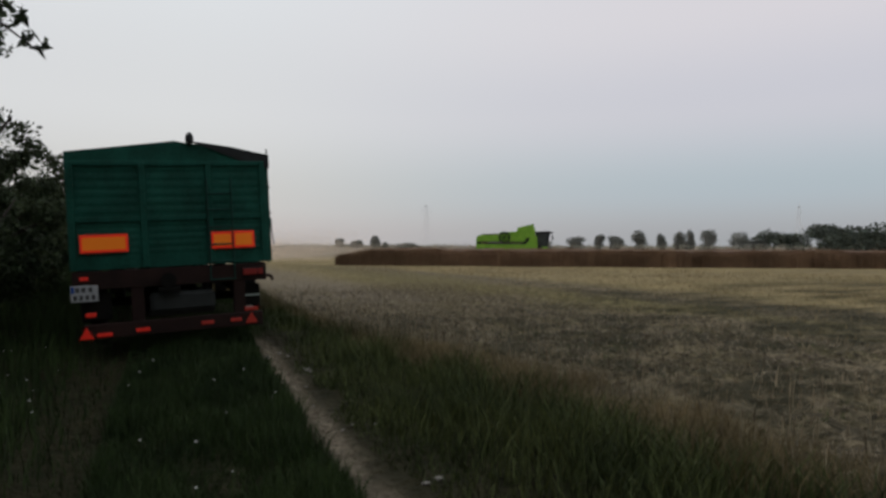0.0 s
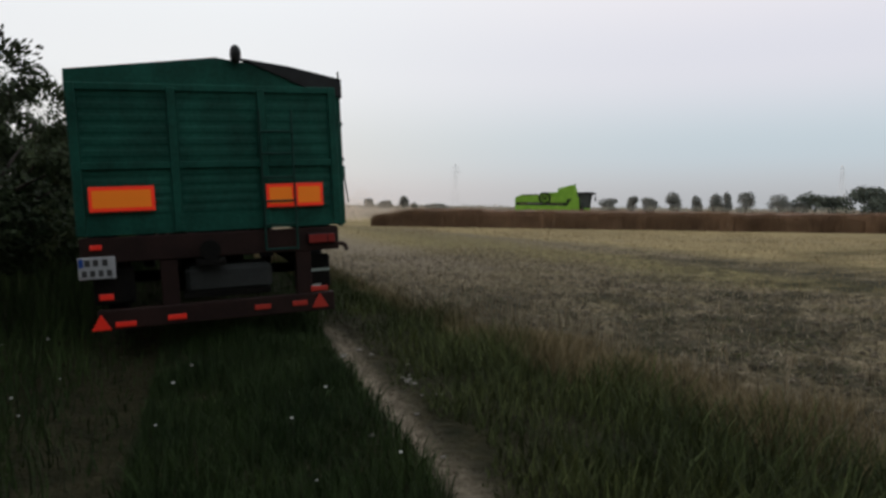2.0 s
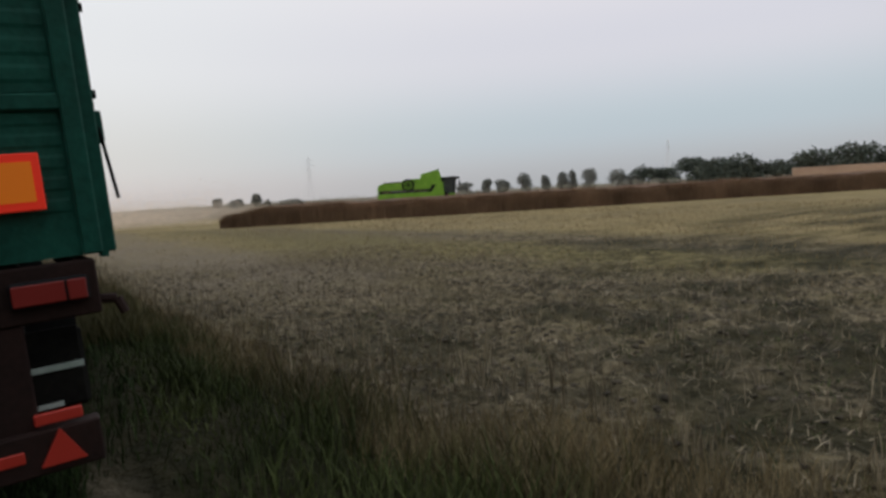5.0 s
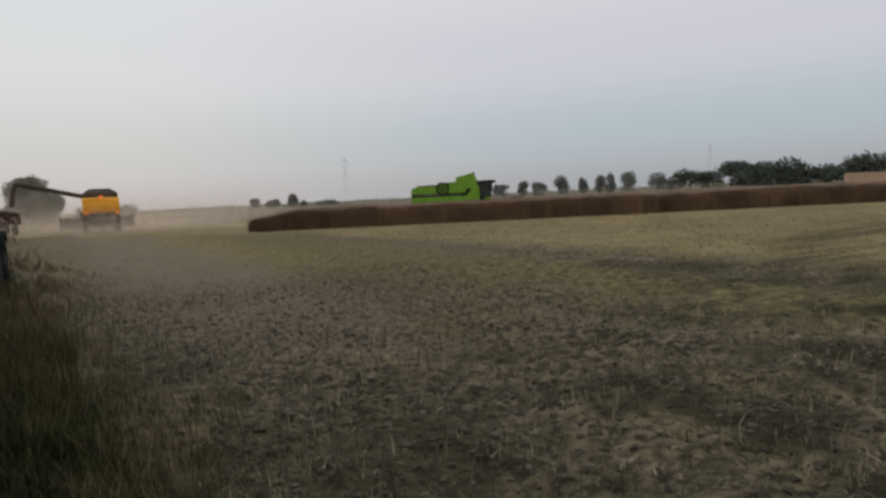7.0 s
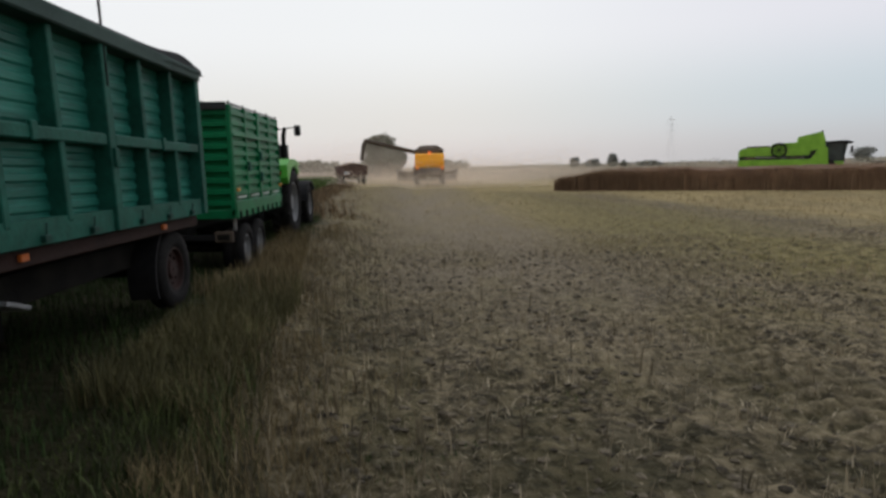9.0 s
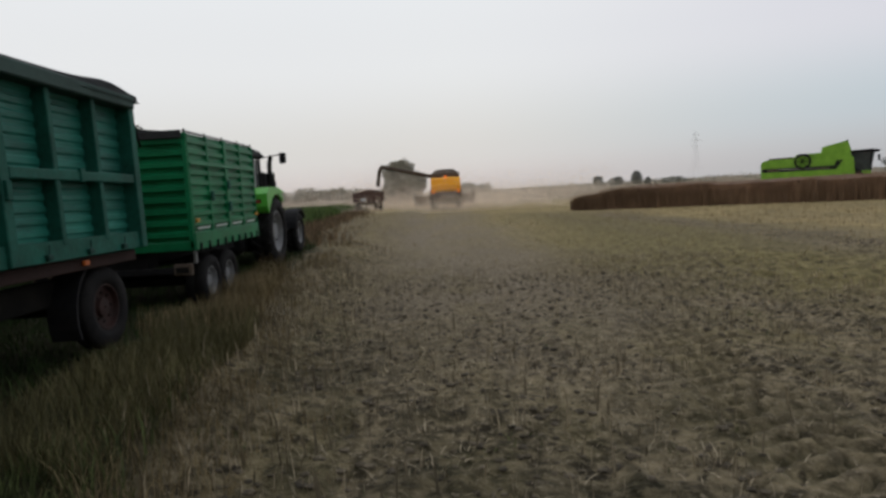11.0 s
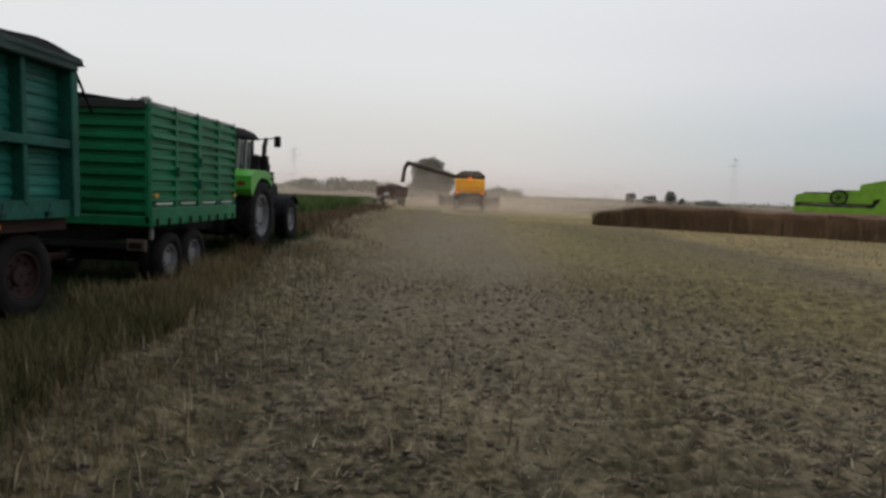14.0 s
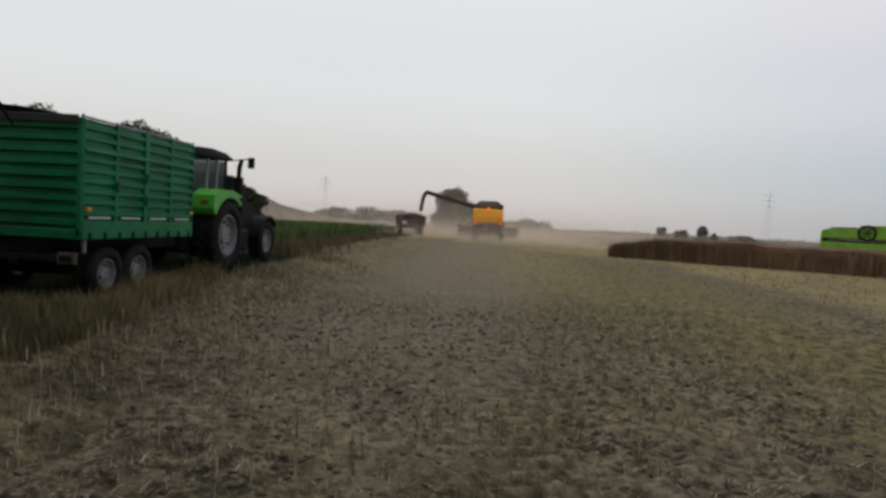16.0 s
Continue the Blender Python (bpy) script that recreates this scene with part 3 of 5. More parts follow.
def farm_trailer():
    X0, X1, L, ZB, ZM, ZT = -2.36, .15, 6.62, 1.39, 2.03, 2.82
    t = thing("farm_trailer", "old dark green two-axle grain trailer with grey tarpaulin on the track", "trailer")
    body = part("body", bx(X0 + .05, X1 - .112, .05, L - .03, ZB, ZT), GREEN_OLD, t)
    # floor lip and side rails
    part("bottom_lip", prism(bmesh.new(), [(0, ZB + .16), (0, ZB), (L, ZB), (L, ZB + .16)], X1 - .15, X1 + .014), GREEN_OLD, body)
    bm = bmesh.new()
    prism(bm, [(-.012, ZB), (-.012, ZB + .16), (.06, ZB + .16), (.06, ZB)], X0, X1)
    part("rear_lip", bm, GREEN_OLD, body)
    # ribbed board panels of the side, three gates of three bays, below and above the middle rail
    posts = [i * L / 10 for i in range(11)]
    for i in range(10):
        a, b = posts[i] + .033, posts[i + 1] - .033
        part("side_panel", corrugated(a, b, ZB + .16, ZM, X1 - .100, .013, 5, "x"), GREEN_PLANK_LIT, body)
        part("side_panel", corrugated(a, b, ZM + .08, ZT - .02, X1 - .100, .012, 6, "x"), GREEN_PLANK_LIT, body)
    for i, y in enumerate(posts):
        main = i in (0, 1, 4, 7, 10)
        w = .052 if main else .032
        part("side_post", bx(X1 - .118, X1 + (.045 if main else .022), y - w + (.05 if i == 0 else 0), y + w, ZB + (.0 if main else .12), ZT), GREEN_OLD, body)
    for g in range(3):
        a, b = posts[3 * g + 1] + .07, posts[3 * g + 4] - .07
        part("middle_rail", bx(X1 - .15, X1 + .034, a, b, ZM, ZM + .085), GREEN_OLD, body)
        for k in (.18, .5, .82):
            y = a + (b - a) * k
            bm = box(bmesh.new(), X1 + .01, X1 + .05, y - .035, y + .035, ZB + .015, ZB + .06, .006)
            tube(bm, (X1 + .035, y, ZB + .06), (X1 + .035, y + .015, ZB + .13), .006, 6)
            part("latch", bm, LADDER_GREEN, body)
        y = a + .5 * (b - a)
        part("hinge", bx(X1 + .02, X1 + .05, y - .035, y + .035, ZM - .01, ZM + .11), GREEN_OLD, body)
    for y in (posts[0] + .06, posts[4], posts[7]):
        bm = tb((X1 + .045, y, ZT - .35), (X1 + .045, y, ZT + (.18 if y < 1 else .33)), .010, 6)
        part("stake", bm, STEEL_DARK, body, "thin upright steel stake")
        bm = box(bmesh.new(), X1 + .02, X1 + .07, y - .03, y + .03, ZM - .16, ZM - .02, .006)
        part("gate_lock", bm, GREEN_OLD, body)
    part("top_rail", bx(X1 - .15, X1 + .075, .09, L + .02, ZT - .05, ZT + .070, .012), RAIL_GREY, body, "weathered grey-green top rail")
    part("left_panel", corrugated(.05, L - .05, ZB + .02, ZT, X0 + .05, -.016, 11, "x"), GREEN_PLANK_LIT, body)
    # rear wall: peaked sheet, three bays, rails
    bm = bmesh.new()
    pk = [(X0, ZB + .02), (X1, ZB + .02), (X1, ZT + .08), (-1.02, ZT + .27), (X0, ZT + .12)]
    a = [bm.verts.new((x, .0, z)) for x, z in pk]
    b = [bm.verts.new((x, .07, z)) for x, z in pk]
    bm.faces.new(a[::-1]), bm.faces.new(b)
    for i in range(5):
        bm.faces.new((a[i], a[(i + 1) % 5], b[(i + 1) % 5], b[i]))
    bmesh.ops.recalc_face_normals(bm, faces=bm.faces)
    rear = part("rear_wall", bm, GREEN_OLD, t, "peaked dark green rear wall")
    rp = [X0 + .05, -1.46, -.62, X1 - .05]
    for i in range(3):
        part("rear_panel", corrugated(rp[i] + .05, rp[i + 1] - .05, ZB + .16, ZM - .02, -.003, -.004, 5, "y"), GREEN_OLD, rear)
        part("rear_panel", corrugated(rp[i] + .05, rp[i + 1] - .05, ZM + .06, ZT - .06, -.003, -.004, 6, "y"), GREEN_OLD, rear)
    for i, x in enumerate(rp):
        part("rear_post", bx(x - .04, x + .04, -.038, .01, ZB, ZT + (.0 if i in (0, 3) else -.03)), GREEN_OLD, rear)
    part("rear_rail", bx(X0 + .04, X1 - .04, -.030, .01, ZM - .02, ZM + .05), GREEN_OLD, rear)
    part("rear_rail", bx(X0 + .04, X1 - .04, -.030, .01, ZT - .07, ZT + .0), GREEN_OLD, rear)
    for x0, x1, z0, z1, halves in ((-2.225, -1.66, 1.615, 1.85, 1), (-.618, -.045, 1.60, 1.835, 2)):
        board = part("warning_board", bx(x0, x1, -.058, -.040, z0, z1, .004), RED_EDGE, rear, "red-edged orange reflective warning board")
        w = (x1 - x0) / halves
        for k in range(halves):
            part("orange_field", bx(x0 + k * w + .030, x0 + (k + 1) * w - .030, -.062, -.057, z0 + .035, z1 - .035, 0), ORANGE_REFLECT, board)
    bm = bmesh.new()
    for x in (-.65, -.335):
        tube(bm, (x, -.075, ZT - .24), (x, -.075, 1.16), .012, 7)
    for z in (1.17, 1.42, 1.66, 1.90, 2.14, 2.36):
        tube(bm, (-.65, -.075, z), (-.335, -.075, z), .012, 7)
    part("ladder", bm, LADDER_GREEN, rear, "thin green steel ladder")
    bm = tb((X1 + .0, .02, 1.95), (X1 + .05, .015, 1.93), .008, 7)
    tube(bm, (X1 + .05, .015, 1.93), (X1 + .085, .01, 1.62), .008, 7)
    part("lever", bm, STEEL_DARK, rear, "bent steel locking lever")
    for z in (2.08, 2.45):
        part("hinge_pin", tb((X1 - .02, .03, z), (X1 + .06, .03, z), .02, 7), STEEL_DARK, rear)
    # rounded lower corner piece
    part("corner_flare", prism(bmesh.new(), [(-.02, ZB - .02), (-.02, ZB + .32), (.10, ZB + .32), (.10, ZB - .02)], X1 - .02, X1 + .010), GREEN_OLD, rear)
    # tarpaulin: ridge, hem and a heap at the front
    bm = bmesh.new()
    prof = [(X1 + .062, ZT + .012), (X1 + .056, ZT + .085), (-.3, ZT + .19), (-.84, ZT + .275), (-1.02, ZT + .29), (-1.6, ZT + .22), (X0 - .01, ZT + .135), (X0 - .03, ZT - .05)]
    rows = []
    for k in range(41):
        y = .075 + (L + .03) * k / 40
        hump = .06 * math.exp(-((y - L + .45) / .4) ** 2)
        flat = min(1, max(0, (y - .1) / .9))
        rows.append([bm.verts.new((x + .012 * math.sin(y * 3.1 + j), y, (z if j in (0, 1, 6, 7) else z - flat * (z - ZT - .06) * .95) + (hump if 0 < j < 7 else hump * .15) + .012 * math.sin(y * 2.3 + j * 1.7) - (.03 * math.sin(math.pi * ((y * 1.5) % 1)) if 1 < j < 6 else 0)))
                     for j, (x, z) in enumerate(prof)])
    for k in range(40):
        for j in range(7):
            bm.faces.new((rows[k][j], rows[k][j + 1], rows[k + 1][j + 1], rows[k + 1][j]))
    bmesh.ops.solidify(bm, geom=bm.faces[:], thickness=.012)
    tarp = smooth(part("tarpaulin", bm, TARP, t, "sagging dark grey tarpaulin heaped at the front end"))
    part("roll_tube", tb((-.84, -.12, ZT + .27), (-.84, .6, ZT + .22), .045, 10), TARP, tarp)
    bm = bmesh.new()
    bmesh.ops.create_uvsphere(bm, u_segments=10, v_segments=8, radius=.07, matrix=Matrix.Translation((-.84, -.10, ZT + .29)) @ Matrix.Diagonal((.8, 1, 1.3, 1)))
    part("roll_end", bm, TARP, tarp)
    bm = bmesh.new()
    rear_drape = [(-.80, ZT + .27), (-.3, ZT + .20), (X1 + .06, ZT + .09), (X1 + .06, ZT - .10), (-.05, ZT - .05), (-.38, ZT + .09)]
    a = [bm.verts.new((x, -.02, z)) for x, z in rear_drape]
    b = [bm.verts.new((x, .10, z)) for x, z in rear_drape]
    bm.faces.new(a[::-1]), bm.faces.new(b)
    for i in range(6):
        bm.faces.new((a[i], a[(i + 1) % 6], b[(i + 1) % 6], b[i]))
    bmesh.ops.recalc_face_normals(bm, faces=bm.faces)
    part("rear_drape", bm, TARP, tarp)
    # one heap of folded cloth over the front end
    bm = bmesh.new()
    rows = []
    for i in range(27):
        u = i / 26
        row = []
        for j in range(25):
            v = j / 24
            x, y = X1 + .085 - 1.5 * u, L + .13 - 1.05 * v
            rim = min(1, 5 * u, 5 * (1 - u)) * min(1, 4 * v + .0, 2.2 * (1 - v))
            fold = .030 * math.sin(9 * v + 5 * u + 1.5 * math.sin(7 * u)) + .022 * math.sin(17 * u - 6 * v) + .02 * (float(vnoise(x, y, .12, 66)) - .5)
            row.append(bm.verts.new((x, y + .03 * math.sin(11 * u), ZT + .02 + max(0, rim) ** .6 * (.10 * (1 - .6 * v) + .05 + fold))))
        rows.append(row)
    for i in range(26):
        for j in range(24):
            bm.faces.new((rows[i][j], rows[i + 1][j], rows[i + 1][j + 1], rows[i][j + 1]))
    bmesh.ops.solidify(bm, geom=bm.faces[:], thickness=.014)
    smooth(part("bunched_cloth", bm, TARP, tarp))
    part("tie_rope", tb((X1 - .02, L + .05, ZT + .05), (X1 - .25, L + .75, ZT - .35), .014, 6), STEEL_DARK, t)
    # frame, bumper and running gear
    for x in (X1 - .12, X0 + .06):
        part("side_member", bx(x - .02, x + .055, .0, L, ZB - .125, ZB - .015), RUST, t, "red-brown side member")
    cross = part("rear_beam", bx(X0 + .02, X1 - .05, -.03, .06, ZB - .26, ZB - .02), RUST, t, "red-brown rear cross beam")
    for x in (-1.66, -.36):
        part("main_beam", bx(x, x + .16, .02, L, ZB - .42, ZB - .2), STEEL_DARK, t)
        part("bumper_stay", bx(x, x + .16, -.02, .10, .66, ZB - .26), RUST, t)
    bump = part("bumper", bx(X0 + .13, .02, -.06, .04, .49, .68), RUST, t, "red-brown bumper beam with red reflectors")
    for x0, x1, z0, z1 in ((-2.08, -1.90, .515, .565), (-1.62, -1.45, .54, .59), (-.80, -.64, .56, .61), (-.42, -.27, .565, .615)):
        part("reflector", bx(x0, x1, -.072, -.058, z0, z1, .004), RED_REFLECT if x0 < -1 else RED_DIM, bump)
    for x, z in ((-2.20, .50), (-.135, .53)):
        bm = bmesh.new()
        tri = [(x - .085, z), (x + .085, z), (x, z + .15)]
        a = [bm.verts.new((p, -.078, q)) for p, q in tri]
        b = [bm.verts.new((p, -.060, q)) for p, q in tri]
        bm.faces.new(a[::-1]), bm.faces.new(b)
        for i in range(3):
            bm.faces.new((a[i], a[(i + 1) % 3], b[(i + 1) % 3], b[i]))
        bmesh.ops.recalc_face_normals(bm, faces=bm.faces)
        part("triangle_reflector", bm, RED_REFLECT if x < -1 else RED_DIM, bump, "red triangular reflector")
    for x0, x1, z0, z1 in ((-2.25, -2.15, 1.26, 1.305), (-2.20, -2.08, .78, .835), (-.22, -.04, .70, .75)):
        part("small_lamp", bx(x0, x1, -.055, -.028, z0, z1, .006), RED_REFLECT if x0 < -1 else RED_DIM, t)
    lamp = part("tail_lamp", bx(-.23, .06, -.075, -.03, 1.20, 1.31, .012), BLACK_PLASTIC, t, "tail lamp cluster")
    part("lens", bx(-.22, -.03, -.083, -.074, 1.212, 1.298, .004), DULL_RED, lamp)
    part("lens", bx(-.02, .05, -.083, -.074, 1.212, 1.298, .004), DULL_RED, lamp)
    num = part("number_plate", bx(-2.36, -2.045, -.05, -.035, .985, 1.195, .006), PLATE_WHITE, t, "white two-line number plate with plain bars")
    part("plate_band", bx(-2.352, -2.315, -.055, -.049, 1.10, 1.187, 0), PLATE_BLUE, num)
    for x, z in ((-2.28, 1.11), (-2.21, 1.11), (-2.13, 1.11), (-2.31, 1.01), (-2.24, 1.01), (-2.17, 1.01), (-2.10, 1.01)):
        part("bar", bx(x - .022, x + .022, -.054, -.049, z, z + .06, 0), PLATE_INK, num)
    bm = tb((-1.19, -.14, 1.20), (-1.19, .04, 1.20), .10, 14)
    box(bm, -1.33, -1.05, -.12, -.03, 1.05, 1.12, .01)
    part("tow_coupling", bm, STEEL_DARK, t, "dark steel tow coupling")
    part("coupling_plate", bx(-1.31, -1.07, -.14, -.10, 1.055, 1.105, .006), STEEL_DARK, t)
    spare = part("spare_carrier", bx(-1.46, -.62, .02, .5, .72, .78), STEEL_DARK, t)
    bm = bmesh.new()
    box(bm, -1.44, -.60, -.01, .5, .76, 1.04, .05)
    part("tool_box", bm, LOCKER, spare, "dark grey tool locker")
    hk = tb((X1 - .10, .02, 1.19), (X1 + .015, .0, 1.18), .022, 8)
    tube(hk, (X1 + .015, .0, 1.18), (X1 + .04, -.01, 1.11), .022, 8)
    part("side_hook", hk, RUST, t)
    for s in (X1 - .30, X0 + .30):
        flap = part("mudguard", bx(s - .20, s + .16, .06, .12, .72, 1.08, .02), STEEL_DARK, t, "dark rear mudguard with pale stripe")
        if s < -1:
            continue
        part("stripe", bx(s - .18, s + .15, .048, .062, .90, .925, 0), STRIP_WHITE, flap)
        part("stripe", bx(s - .18, s + .05, .048, .062, .74, .76, 0), STRIP_WHITE, flap)
    for y in (1.05, 6.1):
        bm = tb((X0 + .35, y, .87), (X1 - .35, y, .87), .06, 8)
        part("axle", bm, STEEL_DARK, t)
        for x, c in ((X1 - .22, 1), (X0 + .22, -1)):
            w = thing("wheel", "", "")
            w.parent = t
            w.matrix_basis = pose(x, y, .87, 0, 0, 0 if c > 0 else 180)
            wheel(w, (0, 0, 0), .39, .20, .22, RIM_RED)
            bm = bmesh.new()
            arc = [(-.53 * math.cos(k), .53 * math.sin(k)) for k in np.linspace(-.35, 1.0, 8)] + [(-.50 * math.cos(k), .50 * math.sin(k)) for k in np.linspace(1.0, -.35, 8)]
            prism(bm, [(p + y, q + .84) for p, q in arc], x - .17, x + .09)
            part("wheel_guard", bm, BLACK_PLASTIC, t, "dark curved wheel guard")
    for y in (1.2, 3.52, 5.67):
        part("side_marker", bx(X1 - .062, X1 - .035, y - .04, y + .04, ZB - .085, ZB - .04, .005), AMBER, t, "small amber side marker")
    # added dark block where only black shade lies under the frame
    part("under_tank", bx(-1.6, -.75, 1.9, 4.6, .55, 1.0, .05), STEEL_DARK, t, "dark block added to fill the shade under the frame")
    part("ladder_step", bx(X1 - .28, X1 - .12, 3.42, 3.66, 1.02, 1.05, .006, Matrix.Rotation(-.3, 4, "X")), RIM_GREY, t)
    bm = tb((-.9, L - .2, .85), (-1.1, L + 1.75, .80), .05, 8)
    tube(bm, (-1.35, L - .2, .85), (-1.1, L + 1.75, .80), .05, 8)
    part("drawbar", bm, RUST, t)
    return t


def twist(t, length, rear, front, swing):
    """An old frame standing twisted: its lean about the long axis goes from rear to front degrees, its front swung sideways and a little lower."""
    def turn(p):
        k = min(1, max(0, p.y / length))
        return Matrix.Translation((swing * k, 0, -.04 * k)) @ Matrix.Rotation(radians(rear + (front - rear) * k), 4, "Y")
    todo = list(t.children)
    while todo:
        ob = todo.pop()
        if ob.data is None:
            ob.matrix_basis = turn(ob.matrix_basis.translation) @ ob.matrix_basis
            continue
        for v in ob.data.vertices:
            v.co = turn(v.co) @ v.co
        todo += list(ob.children)


twist(farm_trailer(), 6.62, -2.87, -.6, -.10)

# ---- the bright green tandem trailer ----


def tandem_trailer():
    X0, X1, Y0, Y1, ZB, ZT = -2.32, -.11, 8.38, 11.18, 1.19, 2.675
    t = thing("tandem_trailer", "bright green ribbed steel tandem-axle grain trailer coupled behind the tractor", "trailer")
    body = part("body", bx(X0 + .04, X1 - .04, Y0 + .04, Y1 - .04, ZB, ZT), GREEN_NEW, t)
    part("rear_sheet", corrugated(X0 + .05, X1 - .05, ZB + .08, ZT - .05, Y0 + .03, -.055, 9, "y"), GREEN_NEW, body, "ribbed green tailgate")
    ys = [Y0 + (Y1 - Y0) * k / 4 for k in range(5)]
    for i in range(4):
        part("side_sheet", corrugated(ys[i] + .03, ys[i + 1] - .03, ZB + .22, ZT - .05, X1 - .034, .034, 9, "x"), GREEN_NEW, body, "ribbed green side wall")
        part("reflective_strip", bx(X1 - .004, X1 + .006, ys[i] + .13, ys[i + 1] - .12, ZB + .235, ZB + .262, 0), STRIP_WHITE, body)
    for i, y in enumerate(ys):
        w = .05 if i == 2 else .03
        part("upright", bx(X1 - .06, X1 + (.008 if i != 2 else .016), y - w + (.03 if i == 0 else 0), y + w - (.03 if i == 4 else 0), ZB, ZT - .005), GREEN_NEW, body)
    for x in (X0 + .03, X1 - .03):
        part("corner_post", bx(x - .03, x + .03, Y0 - .03, Y0 + .04, ZB, ZT), GREEN_NEW, body)
    part("bottom_rail", bx(X1 - .06, X1 + .015, Y0, Y1, ZB - .03, ZB + .20), GREEN_NEW, body)
    part("middle_rail", bx(X1 - .06, X1 + .026, Y0 + .02, Y1, 2.26, 2.30), GREEN_NEW, body)
    part("rear_rail", bx(X0, X1, Y0 - .03, Y0 + .05, ZB - .03, ZB + .09), GREEN_NEW, body)
    for k in range(9):
        y = Y0 + .14 + k * (Y1 - Y0 - .28) / 8
        part("clasp", bx(X1 + .012, X1 + .035, y - .018, y + .018, ZB - .05, ZB + .06, .004), BLACK_PLASTIC, body)
    for y, z in ((ys[2], 2.02), (ys[2], 1.70), (ys[1], 1.86)):
        part("gate_latch", bx(X1 + .02, X1 + .05, y - .04, y + .04, z - .07, z + .07, .008), GREEN_OLD, body)
    for y in (Y0 + .06, Y1 - .12):
        part("side_lamp", bx(X1 + .005, X1 + .035, y, y + .09, 1.52, 1.565, .006), DULL_AMBER, body, "small dull amber side lamp")
    bm = bmesh.new()
    rows = []
    for k in range(21):
        y = Y0 - .02 + (Y1 - Y0 + .04) * k / 20
        rows.append([bm.verts.new((x, y, z + .012 * math.sin(k * 1.7 + x * 3))) for x, z in ((X0 - .02, ZT - .02), (X0, ZT + .07), (-1.25, ZT + .13), (X1 - .25, ZT + .03), (X1 - .22, ZT - .02))])
    for k in range(20):
        for j in range(4):
            bm.faces.new((rows[k][j], rows[k][j + 1], rows[k + 1][j + 1], rows[k + 1][j]))
    bmesh.ops.solidify(bm, geom=bm.faces[:], thickness=.012)
    cover = smooth(part("cover_sheet", bm, TARP, t, "dark rolled cover sheet on top"))
    part("cover_pipe", tb((X1 - .03, Y0, ZT + .018), (X1 - .03, Y1, ZT + .012), .016, 8), RIM_GREY, cover, "pale cover pipe")
    for y in ys:
        part("pipe_bracket", tb((X1 - .02, y, ZT - .03), (X1 - .02, y, ZT + .05), .01, 6), STEEL_DARK, cover)
    part("chassis", bx(-1.65, -.80, Y0 + .1, Y1 + .75, ZB - .26, ZB - .03), BLACK_PLASTIC, t)
    part("rear_flap", bx(X0, X1 - .04, Y0 - .060, Y0 - .034, ZT - .075, ZT + .03, .008), TARP, cover, "dark flap of the cover sheet over the tailgate")
    part("rear_crossbar", bx(X0 + .15, X1 - .15, Y0 + .02, Y0 + .10, .86, .94), BLACK_PLASTIC, t)
    for x in (X1 - .30, X0 + .06):
        panel = part("lamp_panel", bx(x, x + .24, Y0 - .02, Y0 + .04, .84, .99, .01), DUSTY_DARK, t, "dull grey tail lamp panel")
        part("lens", bx(x + .03, x + .20, Y0 - .03, Y0 - .018, .87, .95, .004), STEEL_DARK, panel)
        part("mud_stay", bx(x + .2, x + .24, Y0 + .15, Y0 + .2, .98, 1.17, .005), RIM_GREY, t)
    for y, z in ((9.0, .69), (9.74, .70)):
        part("axle", tb((X0 + .3, y, z), (X1 - .3, y, z), .05, 8), STEEL_DARK, t)
        for x, c in ((X1 - .17, 1), (X0 + .17, -1)):
            w = thing("wheel", "", "")
            w.parent = t
            w.matrix_basis = pose(x, y, z, 0, 0, 0 if c > 0 else 180)
            wheel(w, (0, 0, 0), .36, .30, .20, RIM_GREY)
    part("drawbar", bx(-1.35, -1.10, Y1 + .6, 12.3, .95, 1.08), BLACK_PLASTIC, t)
    part("filler", bx(-1.9, -.5, 8.8, 9.95, .95, 1.0), STEEL_DARK, t)
    part("parking_stand", bx(-1.28, -1.17, 11.3, 11.42, .50, 1.0), STEEL_DARK, t)
    return t


tandem_trailer()

# ---- the tractor ----


